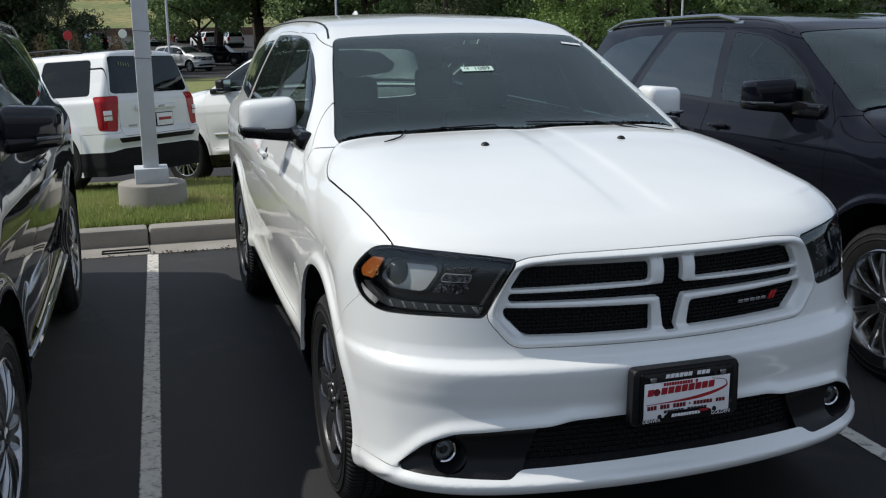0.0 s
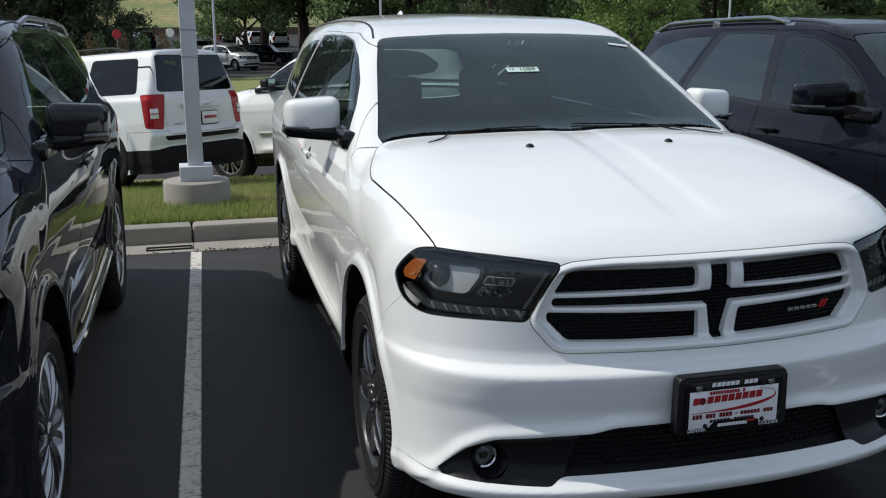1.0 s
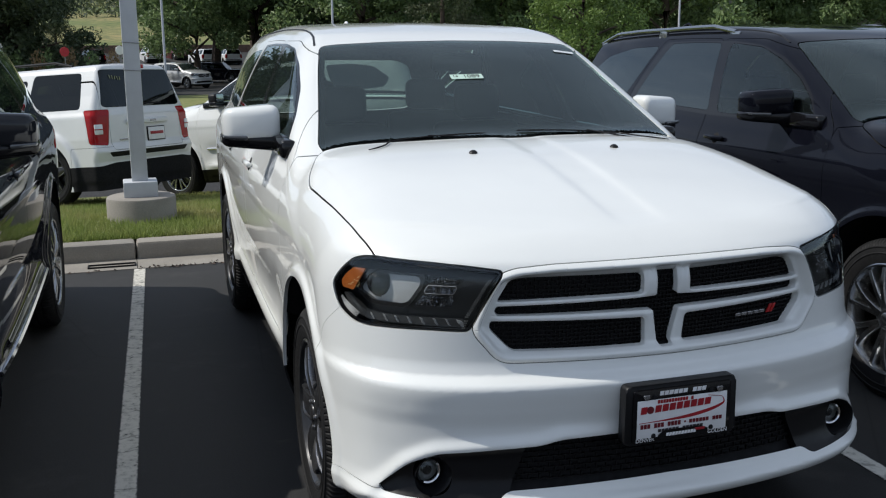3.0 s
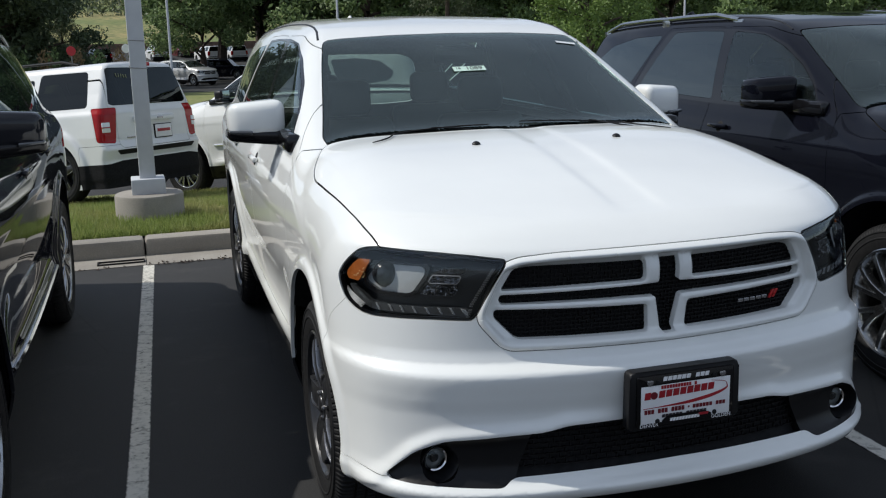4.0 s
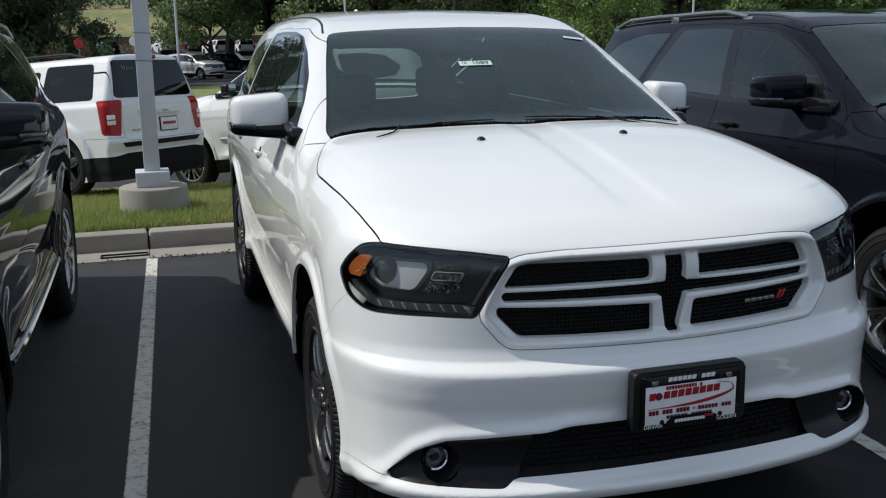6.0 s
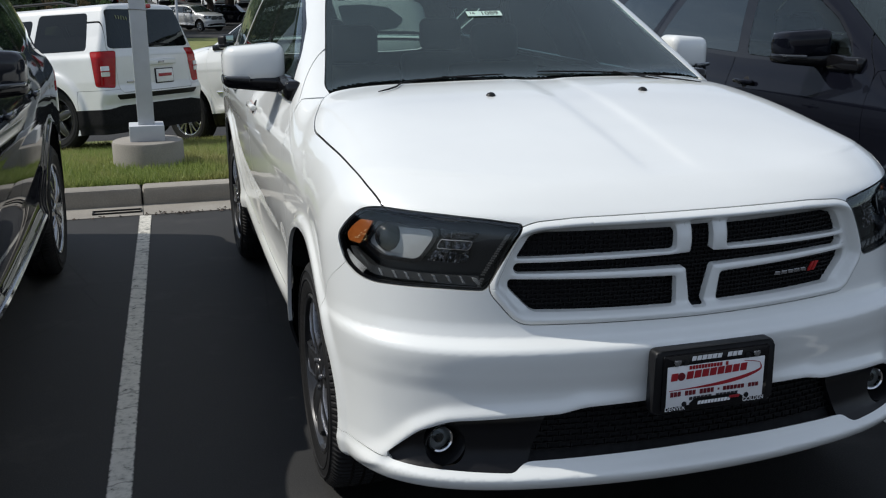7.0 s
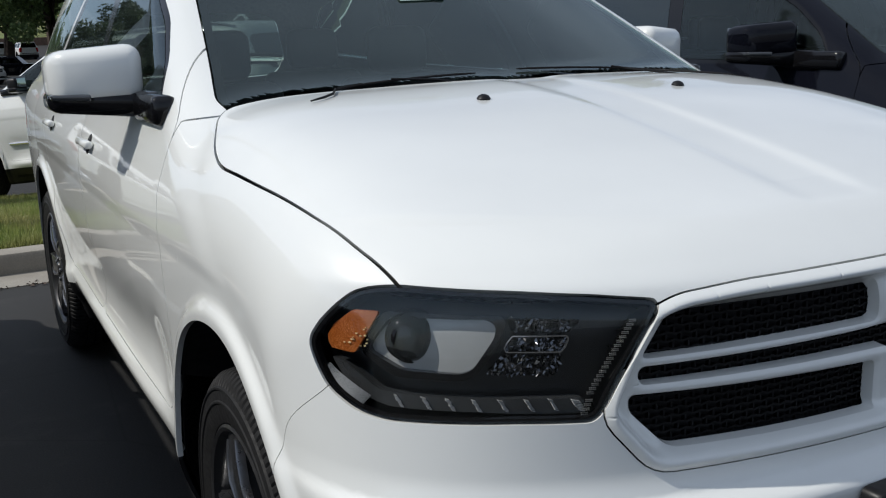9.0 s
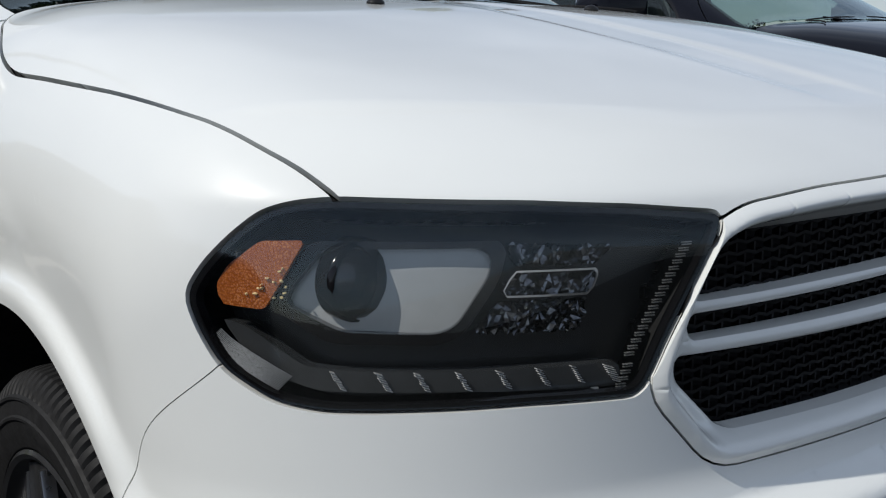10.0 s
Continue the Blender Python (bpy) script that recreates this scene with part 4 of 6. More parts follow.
def lens_block(p, n, w, h, depth, thick, side, slant=0.0, tip=0.0):
    """A small block set behind the lens."""
    bm = box(bmesh.new(), -w / 2, w / 2, 0, thick, -h / 2, h / 2, min(w, h) * .15, 1)
    for v in bm.verts:
        v.co.x += slant * v.co.z
    y = (-n).normalized()
    x = Vector((0, 0, 1)).cross(y).normalized() * -1
    z = x.cross(y)
    m = Matrix((x, y, z)).transposed().to_4x4()
    m.translation = p + y * depth
    if tip:
        m = m @ Euler((tip, .25, -.3)).to_matrix().to_4x4()
    if slant:
        m = m @ Euler((slant * .5, slant * 7 % .7 - .35, slant * 3 % 1.2 - .6)).to_matrix().to_4x4()
    bm.transform(m)
    if side < 0:
        bm.transform(Matrix.Diagonal((-1, 1, 1, 1)))
    return bm


jag = random.Random(31)
# Each prism's glint is modelled as a row of stepped pale dashes.
PRISM_GLINT_AT = [[(on_lens(q + .0040 - .0018 * j, z + .0085 - .0027 * j), (.0042 + .0060 * jag.uniform(.2, 1.0)) * wide, .0009, .4) for j in range(7)] for q, z, wide in drl_facets()[0]]
CRESCENT_AT = [[on_lens(1.152 - .074 * u + .015 * v, .953 - .041 * u ** .8 - .015 * v) for u in [k / 9 for k in range(10)]] for v in [j / 12 for j in range(13)]]
LADDER_AT = [(on_lens(q, z), w, h) for q, z, w, h in drl_facets()[1]]
# Bright chips set in place of sparkle on the amber.
GLINT_AT = [(on_lens(1.098 + .045 * (jag.random() - .5), .990 + .030 * jag.random() ** 2), .0018 * jag.uniform(.6, 1.6), .0018, jag.uniform(-1, 1)) for _ in range(16)]


def gather(name, blocks, material):
    bm = bmesh.new()
    for b in blocks:
        me = bpy.data.meshes.new("piece")
        b.to_mesh(me)
        b.free()
        bm.from_mesh(me)
        bpy.data.meshes.remove(me)
    return mesh_of(name, bm, material, 20)


def fan_line(line, s):
    """A fine rib behind the lens."""
    return tube(bmesh.new(), [Vector((s * (p - n * .013).x, *(p - n * .013).yz)) for p, n in line], [.0003 + .0005 * math.sin(math.pi * (i + .5) / len(line)) for i in range(len(line))], 5)


LAMP_BITS = {}
for s in (1, -1):
    PROJ, PROJ_N = on_lens(1.0055, 1.0005)
    axis = Vector((-.15, -1, 0)).normalized()
    turn = axis.to_track_quat("Z", "Y").to_matrix().to_4x4()
    at = Matrix.Translation(PROJ - PROJ_N * .040 + Vector((.003, 0, .009))) @ turn @ Matrix.Diagonal((.92, .92, .92, 1))
    eye = lathe(bmesh.new(), [(.042, -.02), (.042, .004), (.039, .012), (.030, .021), (.016, .027), (0, .029)], 40, at)
    ring = lathe(bmesh.new(), [(.042, -.02), (.0455, -.02), (.047, .0), (.0455, .006), (.043, .007), (.042, .002)], 40, at)
    if s < 0:
        eye.transform(Matrix.Diagonal((-1, 1, 1, 1))), ring.transform(Matrix.Diagonal((-1, 1, 1, 1)))
    LAMP_BITS[s] = [("projector_lens", mesh_of("projector_lens", eye, M_PROJECTOR, 60)), ("projector_ring", mesh_of("projector_ring", ring, M_GLOSSBLACK, 60)),
                    ("lamp_ladder", gather("lamp_ladder", [lens_block(p, n, w, h, .012, .003, s) for (p, n), w, h in LADDER_AT], M_LADDER))]
    LAMP_BITS[s] += [("prism_glint", gather("prism_glint", [lens_block(p, n, w, h, .015, .004, s, k) for (p, n), w, h, k in row], M_PRISM_GLINT)) for row in PRISM_GLINT_AT]
    LAMP_BITS[s] += [("amber_glints", gather("amber_glints", [lens_block(p, n, w, h, .008, .003, s, k) for (p, n), w, h, k in GLINT_AT], M_AMBER_GLINT))]
    LAMP_BITS[s] += [("light_crescent", gather("light_crescent", [fan_line(line, s) for line in CRESCENT_AT], M_LADDER))]


def fog_meshes(s):
    p, n = face_front(.718, .458)
    p = p + Vector((0, .040, 0))
    m = Matrix.Translation((s * p.x, p.y, p.z)) @ Vector((s * -.10, -1, .05)).to_track_quat("Z", "Y").to_matrix().to_4x4() @ Matrix.Diagonal((.86, .86, .86, 1))
    ring = lathe(bmesh.new(), [(.046, -.03), (.046, .004), (.042, .008), (.037, .005), (.035, -.012)], 40, m)
    pocket = lathe(bmesh.new(), [(.070, .050), (.060, .036), (.050, .0), (.047, -.03), (.0, -.045)], 40, m)
    bowl = lathe(bmesh.new(), [(.036, -.008), (.030, -.022), (.015, -.032), (0, -.034)], 40, m)
    bulb = lathe(bmesh.new(), [(.017, -.03), (.017, -.008), (.012, -.002), (0, .0)], 24, m)
    lens = lathe(bmesh.new(), [(.038, .001), (.030, .006), (.015, .009), (0, .010)], 40, m)
    return [("fog_pocket", mesh_of("fog_pocket", pocket, M_BEZEL)), ("chrome_ring", mesh_of("chrome_ring", ring, M_CHROME)), ("fog_reflector", mesh_of("fog_reflector", bowl, M_REFLECTOR)),
            ("fog_bulb", mesh_of("fog_bulb", bulb, M_PROJECTOR)), ("fog_lens", mesh_of("fog_lens", lens, M_LENS))]


FOGS = {s: fog_meshes(s) for s in (1, -1)}


def fittings(car, made, colours, details):
    painted = lambda me: repaint(me, colours)
    for i, s in enumerate((1, -1)):
        flip = Matrix.Diagonal((s, 1, 1, 1))
        mirror = child("wing_mirror", painted(MIRROR["cap"]), car, at=flip)
        for k, name in (("foot", "lower_housing"), ("signal", "signal_lens"), ("glass", "mirror_glass")):
            child(name, MIRROR[k], mirror)
        for y in (2.48, 3.46):
            p, n = face_side(y, 1.128, s)
            turn = Matrix.Rotation(0 if s > 0 else math.pi, 4, "Z")
            door = made["front_door" if y < 2.67 else "rear_door", i]
            child("door_handle", painted(HANDLE), door, at=Matrix.Translation(p + n * .012) @ turn)
            child("recess_shade", SHADE_DISC, door, at=Matrix.Translation(p) @ n.to_track_quat("Z", "Y").to_matrix().to_4x4())
        for hub in (ARCH_Y, ARCH_Y + BASE):
            child("wheel_arch_liner", WELL, car, at=Matrix.Translation((0 if hub == ARCH_Y else -.045 * s, hub, HUB_Z)) @ flip)
        child("roof_strip", DITCH[s], car)
        for name, me in LAMP_BITS[s]:
            child(name, me, made["lens", i])
        for name, me in FOGS[s]:
            child(name, me, made["bezel", i])
        p, n = face_top(s * .2885, 1.008)
        child("washer_nozzle", NOZZLE, made["hood"], at=Matrix.Translation(p) @ n.to_track_quat("Z", "Y").to_matrix().to_4x4())
        if details != "plain_roof":
            child("roof_rail", RAIL[s], car)
        seat = new("front_seat")
        seat.parent = car
        seat.matrix_local = Matrix.Translation((s * .38, 2.45, .60))
        for name, me in (("cushion", CUSHION), ("backrest", BACKREST), ("headrest", HEADREST)):
            child(name, me, seat)
        bench = new("rear_seat")
        bench.parent = car
        bench.matrix_local = Matrix.Translation((s * .36, 3.35, .60))
        for name, me in (("cushion", CUSHION), ("backrest", BACKREST), ("headrest", HEADREST)):
            child(name, me, bench)
    child("grille_lattice", GRILLE_LATTICE, made["grille"])
    child("intake_lattice", INTAKE_LATTICE, made["intake_mesh"])
    child("cowl", COWL, car)
    child("dashboard", DASH, car)
    child("steering_wheel", STEERING, car, at=pose(.38, 2.02, 1.12, -25, 0, 0))
    for blade, arm in WIPERS:
        wiper = child("wiper", blade, car)
        child("wiper_arm", arm, wiper)
    p, n = face_top(0, 4.33)
    bm = bmesh.new()
    tube(bm, [(0, 4.44, p.z - .01), (0, 4.40, p.z + .045), (0, 4.35, p.z + .060), (0, 4.22, p.z - .01)], [.020, .014, .012, .006], 10)
    part("roof_antenna", bm, colours.get(M_WHITE, M_WHITE), car)
    part("rear_view_mirror", box(bmesh.new(), -.13, .12, 2.00, 2.03, 1.572, 1.645, .02), M_MATTE, car)
    part("sensor_housing", box(bmesh.new(), -.09, .09, 2.04, 2.16, 1.59, 1.660, .02), M_MATTE, car)


# ---- wheels: the axis is z, the outer face towards +z at about 0 ----
def tyre_mesh():
    """A tyre with a grooved tread."""
    steps, verts, faces = 448, [], []
    prof = [(.262, -.020), (.275, -.004), (.300, .004), (.316, .0055), (.319, .0085), (.323, .0085), (.326, .006), (.346, .004), (.349, .0070), (.353, .0068), (.356, .0020), (.363, -.001), (.3705, -.005), (.3775, -.011), (.3860, -.022), (.3895, -.042),
            (.3895, -.060), (.382, -.0625), (.382, -.0685), (.390, -.071), (.390, -.098), (.382, -.1005), (.382, -.1065), (.390, -.109), (.390, -.136), (.382, -.1385), (.382, -.1445),
            (.3895, -.147), (.3895, -.185), (.3845, -.208), (.368, -.224), (.330, -.236), (.275, -.228), (.262, -.215)]
    n = len(prof)
    for i in range(steps):
        a = 2 * math.pi * i / steps
        for j, (r, h) in enumerate(prof):
            rib = i % 4 == 0
            groove = (11 <= j <= 16 and rib) or (19 <= j <= 20 and (i + 2) % 4 == 0) or (23 <= j <= 24 and (i + 1) % 4 == 0)
            r2 = r - (.0080 if groove else 0)
            verts.append((r2 * math.cos(a), r2 * math.sin(a), h))
        for j in range(n - 1):
            k = (i + 1) % steps
            faces.append((i * n + j, k * n + j, k * n + j + 1, i * n + j + 1))
    me = raw_mesh("tyre", verts, faces, M_RUBBER)
    me.set_sharp_from_angle(angle=radians(22))
    return me


def spoke(bm, a0, a1, r0, r1, w0, w1, z0, z1, depth):
    """A tapering spoke from radius r0 at angle a0 to r1 at a1."""
    rows = []
    for k in range(5):
        s = k / 4
        a, r, w, z = a0 + (a1 - a0) * s, r0 + (r1 - r0) * s, w0 + (w1 - w0) * s, z0 + (z1 - z0) * s + .012 * math.sin(math.pi * s)
        c, d = Vector((math.cos(a), math.sin(a), 0)), Vector((-math.sin(a), math.cos(a), 0))
        rows.append([bm.verts.new(c * r + d * x * w + Vector((0, 0, h))) for x, h in ((-1, z - depth), (-1, z - .006), (-.75, z), (.75, z), (1, z - .006), (1, z - depth))])
    for p, q in zip(rows, rows[1:]):
        for i in range(5):
            bm.faces.new((p[i], p[i + 1], q[i + 1], q[i]))
    bm.faces.new(rows[0])
    bm.faces.new(rows[-1][::-1])


TYRE_MESH = tyre_mesh()
BARREL = lambda mat: mesh_of("rim", lathe(bmesh.new(), [(.268, -.012), (.272, -.004), (.266, .000), (.258, -.004), (.252, -.018), (.244, -.030), (.236, -.10), (.236, -.20), (.20, -.205), (.20, -.19)], 72), mat)
DISC = mesh_of("brake_disc", lathe(bmesh.new(), [(0, -.105), (.17, -.105), (.172, -.108), (.172, -.125), (.0, -.126)], 48), M_STEEL)
BACKING = mesh_of("back_plate", lathe(bmesh.new(), [(0, -.16), (.235, -.16), (.235, -.17), (0, -.17)], 48), M_LINER)


def spoke_mesh(a0, a1, r0, r1, w0, w1, z0, z1, depth, mat):
    bm = bmesh.new()
    spoke(bm, a0, a1, r0, r1, w0, w1, z0, z1, depth)
    return mesh_of("spoke", bm, mat)


WIDE = spoke_mesh(0, 0, .045, .250, .052, .040, -.020, -.014, .055, M_DARKWHEEL)
FACES = [spoke_mesh(s * .52, s * .140, .070, .240, .0025, .0055, -.0195, -.0095, .02, M_MACHINED) for s in (-1, 1)]
THIN = [spoke_mesh(s * .10, s * .20, .05, .252, .016, .013, -.012, -.010, .045, M_SILVER) for s in (-1, 1)]
RIM_DARK, RIM_SILVER = BARREL(M_DARKWHEEL), BARREL(M_SILVER)


def hub_cap(mat):
    return mesh_of("hub_cap", lathe(bmesh.new(), [(.066, -.03), (.066, -.018), (.060, -.014), (.034, -.012), (.032, -.008), (.026, -.004), (0, -.003)], 32), mat)


CAP_DARK, CAP_SILVER = hub_cap(M_DARKWHEEL), hub_cap(M_SILVER)


NUT = mesh_of("wheel_nut", lathe(bmesh.new(), [(.010, -.03), (.010, -.008), (.007, -.005), (0, -.005)], 8, Matrix.Translation((.050, 0, 0))), M_MACHINED)


def wheel_of(pieces, ring, nuts):
    def make(car, m):
        w = new("wheel")
        w.parent = car
        w.matrix_local = m
        for name, me in (("tyre", TYRE_MESH), ("brake_disc", DISC), ("back_plate", BACKING)) + pieces:
            child(name, me, w)
        for name, me, count in ring:
            for k in range(count):
                child(name, me, w, at=Matrix.Rotation(2 * math.pi * k / count, 4, "Z"))
        for k in range(5 if nuts else 0):
            child("wheel_nut", NUT, w, at=Matrix.Rotation(2 * math.pi * (k + .5) / 5, 4, "Z"))
        return w
    return make


dark_wheel = wheel_of((("rim", RIM_DARK), ("hub_cap", CAP_DARK)), (("spoke", WIDE, 5), ("spoke_edge", FACES[0], 5), ("spoke_edge", FACES[1], 5)), True)
silver_wheel = wheel_of((("rim", RIM_SILVER), ("hub_cap", CAP_SILVER)), (("spoke", THIN[0], 7), ("spoke", THIN[1], 7)), False)


white_suv, WS = suv("glossy white large SUV with black grille mesh and dark wheels", Matrix(), {}, dark_wheel, "plain_roof")
suv("glossy black large SUV with silver wheels, parked beside the white one", pose(2.82, .30, 0, 0, 0, -.5), {M_WHITE: M_BLACKPAINT, M_SIDEGLASS: M_TINT}, silver_wheel)
left_suv, _ = suv("dark charcoal large SUV with silver wheels and chrome trim", pose(-3.02, .03, 0, 0, 0, -2.6), {M_WHITE: M_NAVY, M_SIDEGLASS: M_TINT}, silver_wheel)


def side_trim(car, side, z, y0, y1, radius, material, name):
    pts = []
    for i in range(20):
        p, n = face_side(y0 + (y1 - y0) * i / 19, z, side)
        pts.append(p + n * .004)
    return part(name, tube(bmesh.new(), pts, radius, 6), material, car)


for side in (1, -1):
    side_trim(left_suv, side, .470, 1.56, 3.46, .013, M_CHROME, "sill_trim")
    side_trim(left_suv, side, 1.258, 1.62, 3.66, .006, M_CHROME, "belt_trim")


# ---- dealer plate, badge and stickers on the white SUV ----
def words(name, text, size, material, parent, m):
    """Lettering as a thin mesh."""
    cu = bpy.data.curves.new(name, "FONT")
    cu.body, cu.size, cu.align_x, cu.align_y, cu.extrude = text, size, "CENTER", "CENTER", .0004
    tmp = bpy.data.objects.new(name, cu)
    me = bpy.data.meshes.new_from_object(tmp)
    bpy.data.objects.remove(tmp)
    me.materials.clear()
    me.materials.append(material)
    return child(name, me, parent, at=m)


def bar(name, x0, x1, z0, z1, y, material, parent, slant=0.0):
    bm = box(bmesh.new(), x0, x1, y - .0012, y, z0, z1, .0006, 1)
    for v in bm.verts:
        v.co.x += slant * (v.co.z - z0)
    return part(name, bm, material, parent)


plate = tagged(empty("plate_holder", Matrix()), "black plastic plate holder with a white and red dealer plate")
plate.parent = white_suv
bm = bmesh.new()
prism(bm, rounded([(-.187, .545), (.187, .545), (.184, .727), (-.184, .727)], .018), .036, Matrix.Translation((0, .000, 0)), .007)
part("holder", bm, M_BLACK, plate)
bm = bmesh.new()
prism(bm, rounded([(-.163, .553), (.163, .553), (.163, .714), (-.163, .714)], .006), .006, Matrix.Translation((0, -.006, 0)), .002)
part("plate_frame", bm, M_GLOSSBLACK, plate)
board = part("plate", box(bmesh.new(), -.150, .150, -.0075, -.004, .566, .682, .001), M_PLATEWHITE, plate)
def letters(name, count, x0, x1, z0, z1, y, material, parent, slant=0.0, skip=(), rise=0.0):
    """A line of writing as one plain bar for each character."""
    bm, step = bmesh.new(), (x1 - x0) / count
    for k in range(count):
        if k not in skip:
            bits = bmesh.new()
            box(bits, x0 + step * (k + .07), x0 + step * (k + .93), y - .0012, y, z0, z1, .0006, 1)
            for v in bits.verts:
                v.co.x += slant * (v.co.z - z0)
                v.co.z += rise * (v.co.x - x0)
            me = bpy.data.meshes.new("bits")
            bits.to_mesh(me)
            bits.free()
            bm.from_mesh(me)
            bpy.data.meshes.remove(me)
    return part(name, bm, material, parent)


letters("top_lettering", 10, -.080, .076, .693, .706, -.0065, M_PLATEWHITE, plate, .2, (6,))
letters("name_lettering", 13, -.086, .035, .6695, .6805, -.0080, M_PLATERED, board, .0, (11,))
for k in range(10):
    if k != 1:
        letters("brand_letter", 1, -.142 + .0236 * k, -.1184 + .0236 * k, .641 + .0007 * k, .663 + .0007 * k, -.0080, M_PLATERED, board, .12, (), .03)
emblem = lathe(bmesh.new(), [(.0, -.001), (.0115, -.001), (.0115, .001), (0, .001)], 20, pose(-.108, -.0082, .652, 90, 0, 0))
part("round_emblem", emblem, M_PLATEINK, board)
bm = bmesh.new()
way_x, way_z = curve([0, .25, .5, .7, .85, 1.0], [-.143, -.02, .085, .140, .134, .085]), curve([0, .25, .5, .7, .85, 1.0], [.6135, .6165, .629, .650, .666, .676])
rows = []
for k in range(33):
    t = k / 32
    x, z = float(way_x(t)), float(way_z(t))
    dx, dz = float(way_x(min(t + .01, 1)) - way_x(max(t - .01, 0))), float(way_z(min(t + .01, 1)) - way_z(max(t - .01, 0)))
    d = math.hypot(dx, dz)
    w = .0008 + .0045 * math.sin(math.pi * min(1, t * 1.15)) ** 2
    rows.append([bm.verts.new((x + sg * w * -dz / d, -.0083, z + sg * w * dx / d)) for sg in (-1, 1)])
for p, q in zip(rows, rows[1:]):
    bm.faces.new((p[0], q[0], q[1], p[1]))
for f in bmesh.ops.extrude_face_region(bm, geom=list(bm.faces))["geom"]:
    if isinstance(f, bmesh.types.BMVert):
        f.co.y += .001
part("swoosh", bm, M_PLATERED, board)
letters("phone_lettering", 12, -.140, -.005, .5955, .6095, -.0080, M_PLATEINK, board, .0, (3, 7))
bar("dot", .006, .012, .600, .606, -.0080, M_PLATEINK, board)
letters("web_lettering", 10, .022, .135, .5965, .6085, -.0080, M_PLATEINK, board, .0, (6,))
letters("town_lettering", 13, -.082, .070, .580, .590, -.0080, M_PLATEBLACK, board, .1, (6,))
part("lower_badge", prism(bmesh.new(), rounded([(-.075, .556), (.075, .556), (.090, .573), (.060, .585), (-.060, .585), (-.082, .570)], .008), .003, Matrix.Translation((0, -.010, 0))), M_GLOSSBLACK, plate)
letters("badge_lettering", 10, -.056, .046, .566, .576, -.0102, M_PLATEWHITE, plate, .2)
bar("badge_stripe", .040, .074, .572, .580, -.0102, M_PLATERED, plate, .4)
words("town_name", "DENVER", .0165, M_PLATEWHITE, plate, pose(-.122, -.0068, .5595, 90, 0, 0))
words("town_name", "GOLDEN", .0165, M_PLATEWHITE, plate, pose(.122, -.0068, .5595, 90, 0, 0))
for x in (-.122, .122):
    part("shield_screw", prism(bmesh.new(), rounded([(x - .010, .700), (x + .010, .700), (x + .010, .690), (x, .682), (x - .010, .690)], .003), .004, Matrix.Translation((0, -.011, 0)), .001), M_BADGE, plate)
for x, z in ((-.095, .690), (.095, .690), (-.095, .571), (.098, .574)):
    part("screw", lathe(bmesh.new(), [(0, .004), (.006, .003), (.0075, 0), (.0075, -.003)], 14, pose(x, -.008, z, 90, 0, 0)), M_MATTE, plate)

badge = new("grille_badge")
badge.parent = WS["grille"]
for k in range(5):
    x = .268 + .0245 * k
    y = depth_at(x, .868) + .040
    part("badge_letter", box(bmesh.new(), x, x + .0185, y, y + .004, .860, .8705, .001), M_BADGE, badge)
for k in range(2):
    x = .393 + .015 * k
    bm = box(bmesh.new(), x, x + .0095, depth_at(x, .868) + .038, depth_at(x, .868) + .044, .857, .884, .001)
    for v in bm.verts:
        v.co.x += .5 * (v.co.z - .857)
    part("badge_stripe", bm, M_BADGERED, badge)


def on_screen(name, x, z, w, h, material, off=.004):
    """A flat label lying on the inside of the windscreen."""
    p, n = skin("y", x, z, .9, 2.4)
    yy = -n
    xx = Vector((1, 0, 0))
    zz = xx.cross(yy).normalized()
    xx = yy.cross(zz)
    m = Matrix((xx, yy, zz)).transposed().to_4x4()
    m.translation = p + n * off
    ob = part(name, box(bmesh.new(), -w / 2, w / 2, -.0005, .0005, -h / 2, h / 2), material, WS["screen"])
    ob.matrix_local = m
    return m


m = on_screen("stock_label", -.045, 1.553, .150, .040, M_MINT)
words("label_number", "1089", .040, M_INK, WS["screen"], m @ pose(.022, -.0012, 0, 90, 0, 0))
words("label_number", "16", .026, M_INK, WS["screen"], m @ pose(-.052, -.0012, .003, 90, 0, 0))
on_screen("paper_label", .557, 1.652, .105, .020, M_FROST)


# ---- ground ----
def asphalt():
    n = Nodes("asphalt")
    big, fine = n.noise(.7, 5), n.noise(160, 4)
    c = n.mix(n.grey(big, 0, 1), (.014, .014, .0144), (.023, .0228, .0225))
    c = n.mix(n.grey(fine, 0, .75, .45, .75), c, (.045, .045, .045))
    worn = n.noise(2.2, 7, .68)
    c = n.mix(n.grey(worn, 0, .7, .55, .70), c, (.050, .048, .045))
    crack = n.add("TexVoronoi")
    crack.feature = "DISTANCE_TO_EDGE"
    n.put(crack, Scale=.42), n.link(n.mix(.55, n.coords(), n.put(n.add("TexNoise"), Scale=.9, Detail=6.0).outputs["Color"], "ADD"), crack.inputs["Vector"])
    c = n.mix(n.grey(crack.outputs["Distance"], .45, 0, .0008, .003), c, (.006, .006, .006))
    n.base(c).rough(.82).bump(fine, .5, .006)
    return n.mat


def concrete():
    n = Nodes("concrete")
    big, fine = n.noise(3, 6), n.noise(90, 4)
    c = n.mix(n.grey(big, 0, 1), (.26, .235, .20), (.36, .335, .29))
    n.base(n.mix(n.grey(fine, 0, .5), c, (.19, .182, .17))).rough(.9).bump(fine, .35, .004)
    return n.mat


